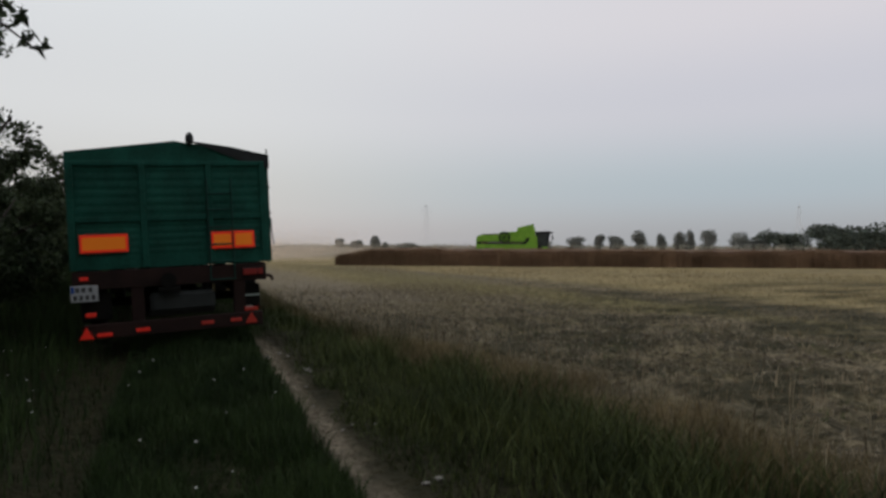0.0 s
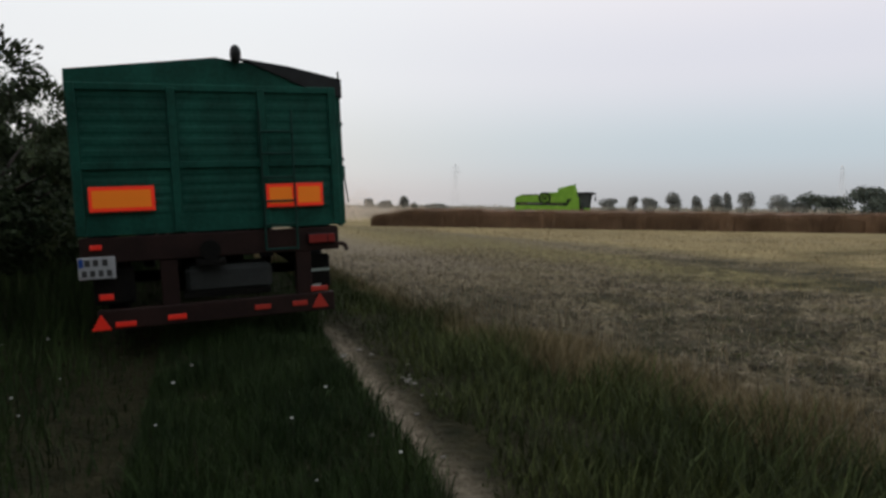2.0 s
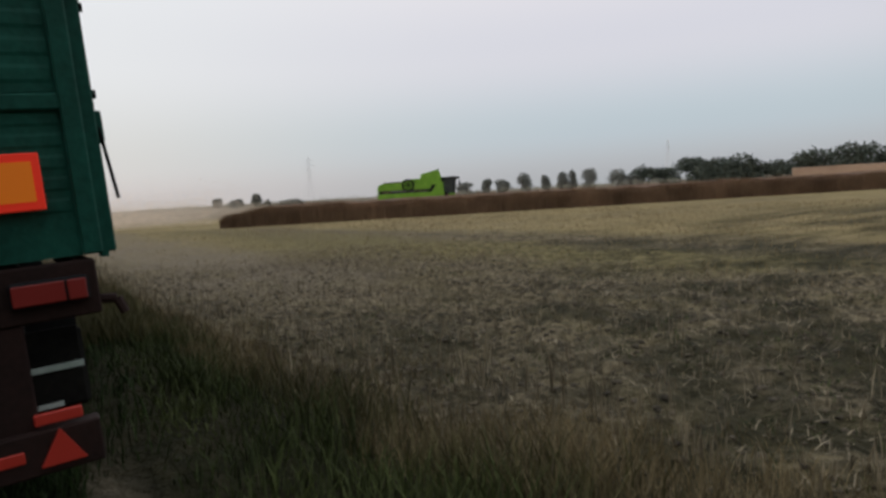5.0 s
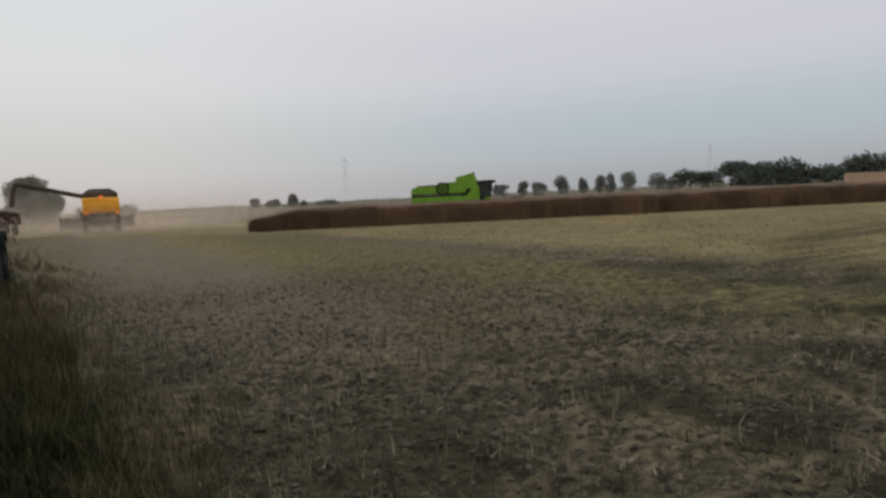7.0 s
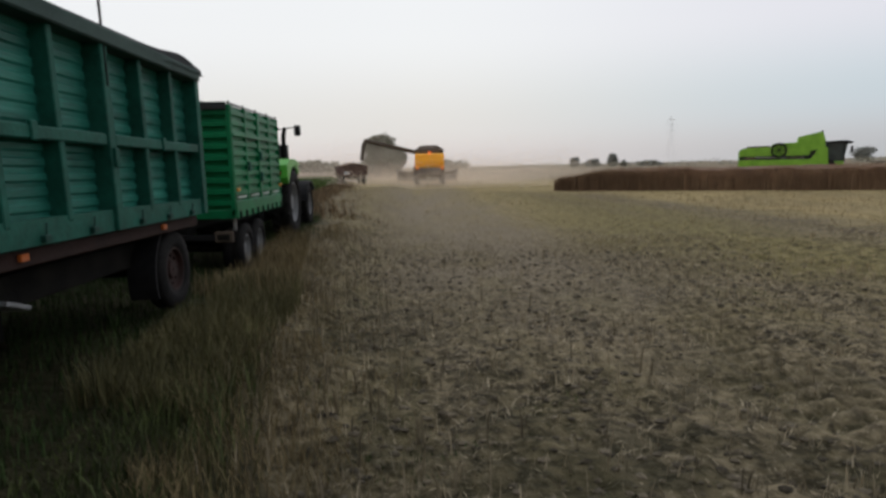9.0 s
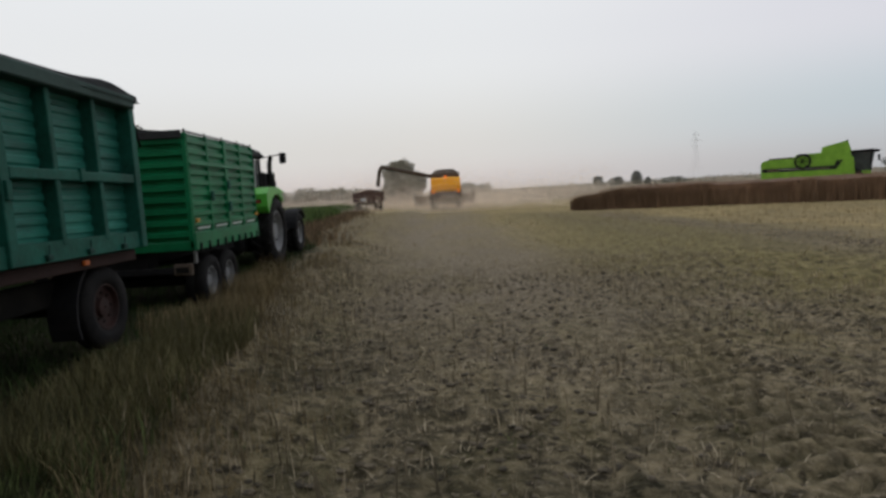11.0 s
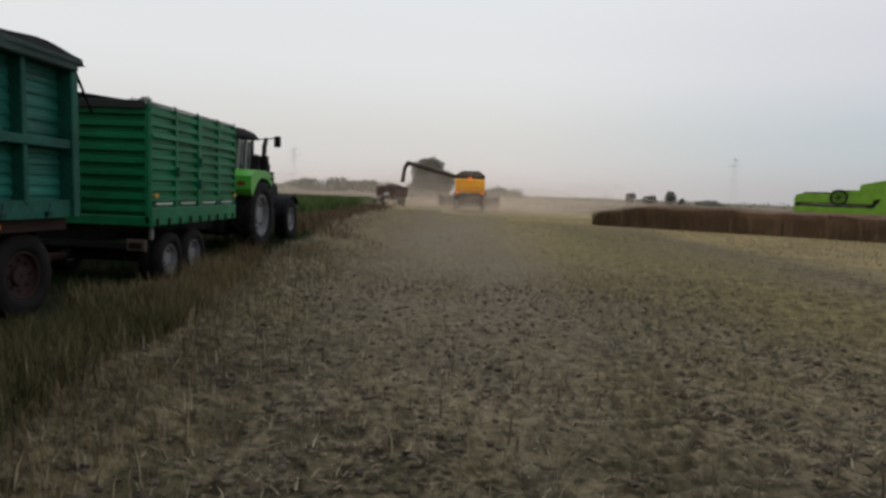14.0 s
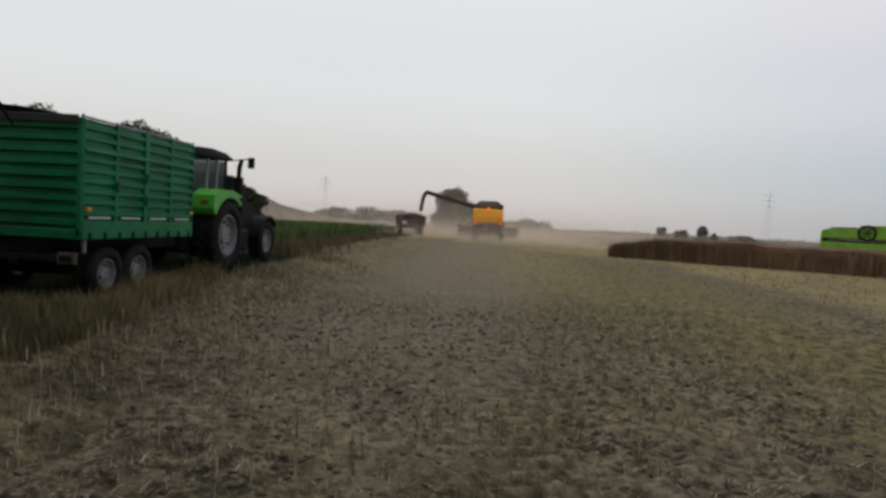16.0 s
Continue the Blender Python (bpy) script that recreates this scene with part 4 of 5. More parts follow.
def tractor():
    t = thing("tractor", "light green tractor with dark cab and grey wheel rims", "tractor", pose(0, .38, -.05))
    cx = -1.12
    for x, c in ((-.36, 1), (-1.88, -1)):
        w = thing("rear_wheel", "", "")
        w.parent = t
        w.matrix_basis = pose(x, 12.42, 1.20, 0, 0, 0 if c > 0 else 180)
        wheel(w, (0, 0, 0), .665, .42, .40, RIM_GREY, 20)
        w = thing("front_wheel", "", "")
        w.parent = t
        w.matrix_basis = pose(x - .03 * c, 14.62, 1.04, 0, 0, 0 if c > 0 else 180)
        wheel(w, (0, 0, 0), .45, .32, .26, RIM_GREY, 18)
        bm = bmesh.new()
        ang = np.linspace(.55, 2.25, 14)
        arc = [(12.42 - .80 * math.cos(k), 1.20 + .80 * math.sin(k)) for k in ang] + [(12.42 - .72 * math.cos(k), 1.20 + .72 * math.sin(k)) for k in ang[::-1]]
        prism(bm, arc, x - .22, x + .20)
        fender = part("rear_fender", bm, TRACTOR_GREEN, t, "rounded light green rear fender")
        bm = bmesh.new()
        prism(bm, [(11.74, 1.60), (11.68, 1.70), (11.70, 1.94), (11.95, 2.06), (12.5, 2.06), (12.95, 1.96), (12.75, 1.93), (12.42, 1.96), (12.1, 1.88), (11.88, 1.70)], x - .22, x + .21)
        part("fender_skirt", bm, TRACTOR_GREEN, fender)
        part("fender_lamp", bx(x - .06, x + .10, 11.685, 11.72, 1.74, 1.84, .01), BLACK_PLASTIC, fender)
        part("lens", bx(x - .04, x + .08, 11.675, 11.687, 1.76, 1.82, .003), DULL_RED, fender)
        bm = bmesh.new()
        ang = np.linspace(.2, 2.5, 10)
        arc = [(14.62 - .56 * math.cos(k), 1.04 + .56 * math.sin(k)) for k in ang] + [(14.62 - .51 * math.cos(k), 1.04 + .51 * math.sin(k)) for k in ang[::-1]]
        prism(bm, arc, x - .17, x + .15)
        part("front_fender", bm, BLACK_PLASTIC, t, "black front wheel guard")
    part("rear_housing", bx(cx - .45, cx + .45, 11.7, 13.0, .85, 1.45, .05), BLACK_PLASTIC, t)
    part("belly", bx(cx - .28, cx + .28, 12.8, 15.0, .78, 1.25, .04), BLACK_PLASTIC, t)
    part("front_axle", bx(cx - .6, cx + .6, 14.52, 14.72, .95, 1.10, .02), STEEL_DARK, t)
    hood = part("hood", prism(bmesh.new(), [(13.35, 1.25), (13.35, 2.02), (14.2, 1.98), (15.1, 1.80), (15.25, 1.6), (15.25, 1.2)], cx - .36, cx + .36), BLACK_PLASTIC, t, "dark engine hood")
    part("side_grille", bx(cx - .37, cx + .37, 13.7, 15.0, 1.32, 1.66, .01), BLACK_PLASTIC, hood)
    part("fuel_tank", bx(cx + .40, cx + .72, 13.05, 13.95, .82, 1.30, .06), BLACK_PLASTIC, t)
    part("step", bx(cx + .50, cx + .80, 13.15, 13.45, .74, .78, .01), STEEL_DARK, t)
    cc = -1.22
    cab = part("cab_floor", bx(cc - .52, cc + .52, 11.95, 13.4, 1.42, 1.56, .02), BLACK_PLASTIC, t)
    bm = bmesh.new()
    prism(bm, [(11.78, 2.68), (11.84, 2.78), (12.1, 2.85), (12.7, 2.88), (13.3, 2.85), (13.62, 2.77), (13.66, 2.72), (13.3, 2.68)], cc - .56, cc + .54)
    bmesh.ops.bevel(bm, geom=bm.edges[:], offset=.03, segments=2, affect="EDGES", profile=.5)
    roof = smooth(part("cab_roof", bm, BLACK_PLASTIC, t, "dark rounded cab roof"))
    part("roof_rail", bx(cc - .56, cc + .54, 11.74, 11.86, 2.62, 2.69, .01), STEEL_DARK, roof)
    part("roof_hatch", bx(cc - .25, cc + .25, 11.95, 12.35, 2.84, 2.93, .03), BLACK_PLASTIC, roof)
    for x in (cc - .48, cc + .48):
        for ya, yb, pm in ((11.95, 11.88, BLACK_PLASTIC), (12.48, 12.62, PALE_PILLAR), (12.92, 13.02, PALE_PILLAR), (13.44, 13.40, BLACK_PLASTIC)):
            part("pillar", tb((x, ya, 1.55), (x * .98 + cc * .02, yb, 2.70), .034, 8), pm, t)
        part("side_glass", bx(x - .006, x + .006, 12.0, 12.50, 1.60, 2.66, 0), GLASS_DARK, t)
        part("door_glass", bx(x - .006, x + .006, 12.56, 13.34, 1.60, 2.66, 0), GLASS_DARK, t)
    part("rear_glass", bx(cc - .45, cc + .45, 11.90, 11.912, 1.62, 2.66, 0), GLASS_DARK, t)
    part("windscreen", bx(cc - .45, cc + .45, 13.40, 13.412, 1.70, 2.66, 0), GLASS_DARK, t)
    seat = part("seat", bx(cc - .22, cc + .22, 12.30, 12.65, 1.56, 1.75, .05), BLACK_PLASTIC, t)
    part("backrest", bx(cc - .21, cc + .21, 12.25, 12.35, 1.75, 2.20, .05), BLACK_PLASTIC, seat)
    col = part("steering_column", tb((cc, 13.1, 1.55), (cc, 12.95, 1.98), .03, 8), BLACK_PLASTIC, t)
    part("steering_wheel", tb((cc, 12.96, 1.96), (cc, 12.93, 2.0), .19, 14), BLACK_PLASTIC, col)
    bm = tb((-.66, 13.85, 1.7), (-.64, 13.84, 2.62), .05, 10)
    tube(bm, (-.64, 13.84, 2.60), (-.60, 13.86, 2.78), .05, 10, .042)
    ex = part("exhaust", bm, STEEL_DARK, t, "dark upright exhaust pipe with bent tip")
    part("guard", tb((-.66, 13.85, 1.75), (-.65, 13.84, 2.40), .11, 10), BLACK_PLASTIC, ex)
    part("air_intake", bx(-1.0, -.68, 13.5, 13.8, 1.95, 2.42, .05), BLACK_PLASTIC, t)
    arm = part("mirror_arm", tb((cc + .5, 13.38, 2.70), (-.27, 13.60, 2.78), .012, 8), BLACK_PLASTIC, t)
    part("mirror", bx(-.35, -.21, 13.57, 13.63, 2.58, 2.81, .02), BLACK_PLASTIC, arm, "dark upright mirror housing")
    part("loader_post", bx(cx + .38, cx + .52, 13.95, 14.15, 1.2, 2.25, .02), BLACK_PLASTIC, t)
    return t


tractor()

# ---- the lime green harvester behind the standing crop ----


def lime_harvester():
    t = thing("combine_harvester", "lime green combine harvester with dark cab working behind the standing crop", "combine harvester", pose(32.4, 59.4, -.25, 0, 0, -119.4) @ Matrix.Scale(1.15, 4))
    body = part("body", prism(bmesh.new(), [(.0, .95), (.0, 2.35), (.12, 2.58), (.45, 2.68), (2.25, 2.72), (2.45, 2.98), (4.1, 3.02), (5.9, 3.05), (6.15, 1.25), (5.7, .95)], -1.45, 1.45), LIME, t)
    part("skirt_panel", bx(1.44, 1.52, .05, 5.3, 1.05, 1.72, .03), LIME, body)
    part("skirt_panel", prism(bmesh.new(), [(5.05, 1.05), (5.05, 1.75), (5.55, 2.6), (6.1, 2.6), (6.2, 1.2), (5.9, 1.05)], 1.44, 1.53), LIME, body)
    part("dark_band", bx(1.44, 1.475, .1, 5.0, 1.74, 2.02, .01), BLACK_PLASTIC, body, "dark belt recess along the side")
    part("drive_cover", bx(1.46, 1.50, .45, 1.25, 1.78, 1.98, .01), DUSTY_DARK, body)
    part("drive_cover", bx(1.46, 1.50, 3.4, 4.6, 1.80, 1.94, .01), DUSTY_DARK, body)
    part("rear_hood_panel", prism(bmesh.new(), [(.1, 2.08), (.1, 2.34), (.4, 2.60), (1.9, 2.62), (1.9, 2.08)], 1.44, 1.49), LIME, body)
    part("chute_recess", prism(bmesh.new(), [(4.85, 1.78), (5.0, 2.35), (5.5, 2.45), (5.15, 1.95), (5.05, 1.78)], 1.44, 1.50), BLACK_PLASTIC, body)
    part("side_step", bx(1.3, 1.75, 5.5, 6.6, 1.20, 1.30, .02), BLACK_PLASTIC, body)
    ring = [(.58, 1.44), (.58, 1.56), (.44, 1.56), (.44, 1.44)]
    part("screen_ring", lathe(bmesh.new(), [(r, x) for r, x in ring], (0, 2.85, 2.45), 28), BLACK_PLASTIC, body, "dark round radiator screen")
    bm = bmesh.new()
    for k in range(6):
        a = k * math.pi / 3
        tube(bm, (1.5, 2.85, 2.45), (1.5, 2.85 + .45 * math.cos(a), 2.45 + .45 * math.sin(a)), .03, 5)
    part("screen_spokes", bm, BLACK_PLASTIC, body)
    bm = prism(bmesh.new(), [(1.15, 1.9), (1.2, 1.98), (4.6, 1.86), (4.6, 1.78)], 1.47, 1.50)
    part("drive_belt", bm, RIM_GREY, body)
    tank = part("grain_tank", prism(bmesh.new(), [(4.1, 3.0), (4.15, 3.42), (5.75, 3.80), (6.0, 3.0)], -1.3, 1.42), LIME, t, "raised lime green grain tank sides")
    part("tank_rim", bx(-1.32, 1.44, 5.68, 5.80, 3.74, 3.84, .02), BLACK_PLASTIC, tank)
    part("engine_cover", prism(bmesh.new(), [(.5, 2.66), (.6, 2.80), (2.2, 2.84), (2.3, 2.7)], -1.2, 1.2), DUSTY_DARK, body)
    cab = part("cab", prism(bmesh.new(), [(6.02, 1.30), (6.02, 2.90), (7.45, 2.86), (7.15, 1.30)], -.95, .95), GLASS_DUSTY, t, "dark glazed driver cab")
    part("cab_roof", prism(bmesh.new(), [(5.95, 2.90), (5.95, 3.04), (7.3, 3.08), (7.80, 2.96), (7.72, 2.84)], -1.05, 1.05), BLACK_PLASTIC, cab)
    for y in (6.06, 7.22):
        part("cab_pillar", bx(.93, .99, y - .05, y + .05, 1.5, 2.8, .01), BLACK_PLASTIC, cab)
    part("cab_base", bx(-1.2, 1.2, 6.0, 7.2, 1.2, 1.52, .03), LIME, cab)
    part("cab_mirror", bx(1.15, 1.25, 7.6, 7.75, 2.2, 2.65, .02), BLACK_PLASTIC, cab)
    part("feeder_house", prism(bmesh.new(), [(6.6, 1.3), (8.6, .7), (8.6, .35), (6.4, .8)], -.65, .65), DUSTY_DARK, t)
    head = part("header", prism(bmesh.new(), [(8.5, .15), (8.5, 1.0), (8.9, .5), (9.9, .12)], -2.6, 2.6), DUSTY_DARK, t, "dark cutting header")
    bm = bmesh.new()
    for k in range(6):
        a = k * math.pi / 3
        p = (9.6 + .5 * math.cos(a), 1.0 + .5 * math.sin(a))
        tube(bm, (-2.5, *p), (2.5, *p), .035, 5)
        for x in (-2.5, 0, 2.5):
            tube(bm, (x, 9.6, 1.0), (x, *p), .025, 5)
    part("reel", bm, BLACK_PLASTIC, head)
    for y, r, w, s in ((5.9, .88, .65, 1.15), (1.2, .6, .4, 1.15)):
        for x, c in ((s, 1), (-s, -1)):
            h = thing("wheel", "", "")
            h.parent = t
            h.matrix_basis = pose(x, y, r, 0, 0, 0 if c > 0 else 180)
            wheel(h, (0, 0, 0), r, w, r * .55, RIM_RED, 16)
    return t


lime_harvester()

# ---- the yellow harvester, seen from behind, emptying into a cart ----


def yellow_harvester():
    t = thing("combine_harvester", "orange-yellow combine harvester with unloading auger swung out, on stubble", "combine harvester", pose(3.32, 62.0, .22))
    hood = part("rear_hood", prism(bmesh.new(), [(.0, 1.45), (-.1, 2.0), (.15, 2.75), (.5, 2.88), (6.0, 2.95), (6.0, 1.3)], -1.42, 1.42), YELLOW, t, "orange-yellow rear hood")
    part("hood_crease", bx(-1.44, 1.44, -.09, .06, 1.42, 1.54, .02), DUSTY_DARK, hood)
    part("hood_panel", bx(-.95, .95, -.13, -.03, 1.65, 2.25, .04, Matrix.Rotation(-.05, 4, "X")), YELLOW, hood)
    for x in (-1.2, 1.2):
        part("rear_lamp", bx(x - .12, x + .12, -.16, -.05, 1.40, 1.56, .02), REAR_LIGHT, hood, "lit amber rear lamp")
    part("beacon", bx(-.14, .14, .05, .25, 2.86, 3.05, .03), glow_mat("beacon_orange", (.9, .16, .02), .5), hood)
    tank = bmesh.new()
    lo, hi = [(-1.35, .9), (1.35, .9), (1.35, 4.2), (-1.35, 4.2)], [(-.8, 1.3), (.8, 1.3), (.8, 3.8), (-.8, 3.8)]
    a = [tank.verts.new((x, y, 2.85)) for x, y in lo]
    m_ = [tank.verts.new((x * 1.05, y, 3.25)) for x, y in lo]
    b = [tank.verts.new((x, y, 3.68)) for x, y in hi]
    for p, q in ((a, m_), (m_, b)):
        for i in range(4):
            tank.faces.new((p[i], p[(i + 1) % 4], q[(i + 1) % 4], q[i]))
    tank.faces.new(b), tank.faces.new(a[::-1])
    bmesh.ops.recalc_face_normals(tank, faces=tank.faces)
    part("grain_tank", tank, DUSTY_DARK, t, "dusty dark grain tank extension")
    part("straw_chopper", prism(bmesh.new(), [(.2, .5), (-.35, .9), (-.1, 1.45), (1.2, 1.45), (1.2, .5)], -1.1, 1.1), DUSTY_DARK, t, "dark straw chopper")
    part("body", bx(-1.4, 1.4, 1.0, 6.5, .7, 1.5, .05), DUSTY_DARK, t)
    part("cab", bx(-.9, .9, 6.0, 7.4, 1.5, 3.1, .06), GLASS_DUSTY, t)
    head = part("header", prism(bmesh.new(), [(8.0, .1), (8.0, 1.15), (8.4, .6), (9.2, .1)], -3.4, 3.1), DUSTY_DARK, t, "dark wide cutting header")
    for x in (-3.35, 3.05):
        part("end_shield", bx(x - .06, x + .06, 7.8, 9.6, .08, 1.35, .03), DUSTY_DARK, head)
    au = part("unloading_auger", tb((-1.2, 3.0, 3.05), (-6.1, .6, 4.22), .20, 12), DUSTY_DARK, t, "dark unloading auger pipe")
    sp = tb((-6.05, .62, 4.25), (-6.35, .5, 3.75), .20, 10)
    tube(sp, (-6.35, .5, 3.8), (-6.55, .45, 2.35), .17, 10, .20)
    part("spout", sp, DUSTY_DARK, au)
    for y, r, w, s in ((5.6, .88, .62, 1.35), (1.2, .62, .42, 1.25)):
        for x, c in ((s, 1), (-s, -1)):
            h = thing("wheel", "", "")
            h.parent = t
            h.matrix_basis = pose(x, y, r - .08, 0, 0, 0 if c > 0 else 180)
            wheel(h, (0, 0, 0), r, w, r * .55, RIM_RED, 16)
    return t


yellow_harvester()


def grain_cart():
    t = thing("grain_cart", "dusty dark red grain trailer being filled under the auger", "trailer", pose(-3.95, 62.3, .32, 0, 0, 14))
    body = part("body", prism(bmesh.new(), [(-.2, .78), (-.25, 1.75), (5.4, 1.78), (5.3, .78)], -1.2, 1.2), CART_RED, t)
    for y in (.0, 1.3, 2.6, 3.9, 5.2):
        part("rib", bx(1.18, 1.27, y - .06, y + .06, .75, 1.78, .01), CART_RED, body)
        part("rib", bx(-1.27, -1.18, y - .06, y + .06, .75, 1.78, .01), CART_RED, body)
    bm = bmesh.new()
    bmesh.ops.create_grid(bm, x_segments=8, y_segments=12, size=1, matrix=Matrix.Translation((0, 2.6, 1.72)) @ Matrix.Diagonal((1.1, 2.7, 1, 1)))
    for v in bm.verts:
        v.co.z += .38 * max(0, 1 - (v.co.x / 1.1) ** 2) * max(0, 1 - ((v.co.y - 2.0) / 3.3) ** 2)
    part("grain_heap", bm, CROP_BODY, t, "heap of dark grain")
    part("rear_plate", bx(-1.05, -.55, -.30, -.24, .95, 1.2, .01), PLATE_WHITE, t)
    part("chassis", bx(-.5, .5, .1, 6.6, .52, .78, .03), DUSTY_DARK, t)
    for y in (1.0, 4.2):
        for x, c in ((1.0, 1), (-1.0, -1)):
            h = thing("wheel", "", "")
            h.parent = t
            h.matrix_basis = pose(x, y, .42, 0, 0, 0 if c > 0 else 180)
            wheel(h, (0, 0, 0), .48, .32, .26, RIM_RED)
    return t


grain_cart()

# ---- standing crop ----
rng = np.random.default_rng(3)
crop = thing("standing_crop", "tall uncut strip of dry dark brown crop beside the stubble", "crop", None, "", "stuff")
NB = 22
va = np.concatenate([np.linspace(0, 60, 130), np.linspace(61, 190, 50)])
vb = np.linspace(0, 13, NB)
bm = bmesh.new()
grid = []
for a in va:
    col = []
    for b in vb:
        edge = .15 * (float(vnoise(a, b * 0, .8, 21)) - .5) + .7 * (float(vnoise(a, 0, 4.0, 22)) - .5)
        x, y = CROP_C[0] + CROP_E[0] * a + CROP_N[0] * (b + edge), CROP_C[1] + CROP_E[1] * a + CROP_N[1] * (b + edge)
        h = (1.22 + .20 * float(vnoise(x, y, .6, 23)) + .20 * float(vnoise(x, y, 3.5, 24))) * (.5 + .5 * min(1, a / 3.5))
        col.append(bm.verts.new((x, y, h + float(height(x, y)))))
    grid.append(col)
for i in range(len(va) - 1):
    for j in range(NB - 1):
        bm.faces.new((grid[i][j], grid[i + 1][j], grid[i + 1][j + 1], grid[i][j + 1]))
rim = [grid[i][0] for i in range(len(va))] + [grid[-1][j] for j in range(1, NB)] + [grid[i][-1] for i in range(len(va) - 2, -1, -1)] + [grid[0][j] for j in range(NB - 2, 0, -1)]
foot = [bm.verts.new((v.co.x, v.co.y, -.6)) for v in rim]
for i in range(len(rim)):
    k = (i + 1) % len(rim)
    bm.faces.new((rim[k], rim[i], foot[i], foot[k]))
bmesh.ops.recalc_face_normals(bm, faces=bm.faces)
# solid core, its darker colour stands in for shade between the stalks
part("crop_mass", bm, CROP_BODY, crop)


def crop_stalks(name, a, b, hmin, hmax, w):
    n_ = len(a)
    x, y = CROP_C[0] + CROP_E[0] * a + CROP_N[0] * b, CROP_C[1] + CROP_E[1] * a + CROP_N[1] * b
    hs = rng.uniform(hmin, hmax, n_) * (.85 + .3 * vnoise(x, y, 1.6, 25)) * (.62 + .38 * np.clip(a / 2.5, 0, 1))
    return strands(name, x, y, hs * 1.36, np.full(n_, w), .22, CROP, "", "", height(x, y) - .05, crop)


front = 90000
crop_stalks("edge_stalks", rng.uniform(0, 1, front) ** 1.4 * 120, np.abs(rng.normal(0, .35, front)) - .35 + .35 * (rng.uniform(0, 1, front) - .5), .35, 1.23, .030)
crop_stalks("top_stalks", rng.uniform(0, 1, 40000) ** 1.3 * 100, rng.uniform(0, 13, 40000), .98, 1.25, .040)
crop_stalks("end_stalks", np.abs(rng.normal(0, .4, 5000)) - .4, rng.uniform(-.2, 13, 5000), .35, 1.22, .032)

# pale wheat block further off
bm = bmesh.new()
w0, w1 = Vector((133, 68.3, 0)), Vector((162, 6, 0))
dv = Vector((.88, .47, 0))
pts = [w0, w1, w1 + dv * 90, w0 + dv * 90]
lo_, hi_ = [bm.verts.new((p.x, p.y, -.2)) for p in pts], [bm.verts.new((p.x, p.y, 2.35)) for p in pts]
bm.faces.new(hi_)
for i in range(4):
    bm.faces.new((lo_[i], lo_[(i + 1) % 4], hi_[(i + 1) % 4], hi_[i]))
bmesh.ops.subdivide_edges(bm, edges=bm.edges[:], cuts=20, use_grid_fill=True)
for v in bm.verts:
    if v.co.z > 1:
        v.co.z += .25 * float(vnoise(v.co.x, v.co.y, 6, 31))
tagged(part("wheat_field", bm, PALE_CROP), "pale ripe wheat standing far off before the wood", "crop", "", "stuff")

# ---- stubble, chaff and grass ----


def patch(n_, x0, x1, y0, y1, keep, seed):
    r = np.random.default_rng(seed)
    x, y = r.uniform(x0, x1, n_), r.uniform(y0, y1, n_)
    k = keep(x, y, r.uniform(0, 1, n_))
    return x[k], y[k]


on_way = lambda x, y: (y > 7) & (np.abs(x - 4.1 + .03 * y) < 1.7 + .03 * y)
field_side = lambda x, y, u: ~(on_way(x, y) & (u < .86)) & (x > edge_x(y) - .1 + .5 * (u - .5)) & (u > .9 * vnoise(x, y, 1.7, 41) - .15)
in_tread = lambda x, y: tread(x, y)[0] > .3
x, y = patch(5200, -1, 9.5, -6.5, 15, lambda x, y, u: field_side(x, y, u) & ~in_tread(x, y), 1)
r_ = np.random.default_rng(30)
x, y = np.repeat(x, 3) + r_.normal(0, .035, 3 * len(x)), np.repeat(y, 3) + r_.normal(0, .035, 3 * len(y))
strands("stubble", x, y, rng.uniform(.04, .17, len(x)), rng.uniform(.008, .017, len(x)), .4, PALE_STRAW, "tufts of cut pale straw stubble standing in the field", "stubble")
x, y = patch(52000, -5, 38, -4, 46, lambda x, y, u: field_side(x, y, u) & ((x > 9) | (y > 14)) & ((x > 14.2) | (u > .72)) & ((x - CROP_C[0]) * CROP_N[0] + (y - CROP_C[1]) * CROP_N[1] < -.5), 2)
strands("stubble", x, y, rng.uniform(.05, .17, len(x)), rng.uniform(.014, .026, len(x)), .5, STRAW_FAR, "pale straw stubble further out in the field", "stubble")
x, y = patch(5600, -.6, 6.5, -7, 14, lambda x, y, u: (x > edge_x(y) - .75 + .3 * u) & (u < .18 + .9 * np.exp(-((x - edge_x(y) - .15) / .7) ** 2)), 21)
strands("tall_stubble", x, y, rng.uniform(.10, .32, len(x)), rng.uniform(.011, .022, len(x)), .22, PALE_STRAW, "taller pale straw stalks along the verge", "stubble")
x, y = patch(19000, -1, 9.0, -6.5, 15, lambda x, y, u: (x > edge_x(y) - .3) & ~(in_tread(x, y) & (u < .7)), 3)
strands("chaff", x, y, rng.uniform(.015, .05, len(x)), rng.uniform(.006, .014, len(x)), 4.0, PALE_STRAW, "short broken straw lying on the soil", "chaff", height(x, y) + .008)


def verge(x, y, u):
    """Feathery dry grass on the outer part of the verge, thinning out into the stubble."""
    d, n1 = edge_x(y) - x, vnoise(x, y, .55, 42)
    inner = np.interp(y, [-9, 2, 5], [1.2, .8, .9])
    return (x > .3) & (d > -1.0 * u * u - .35 * n1) & (d < inner + .5 * (n1 - .5)) & (u < .2 + 1.0 * n1)


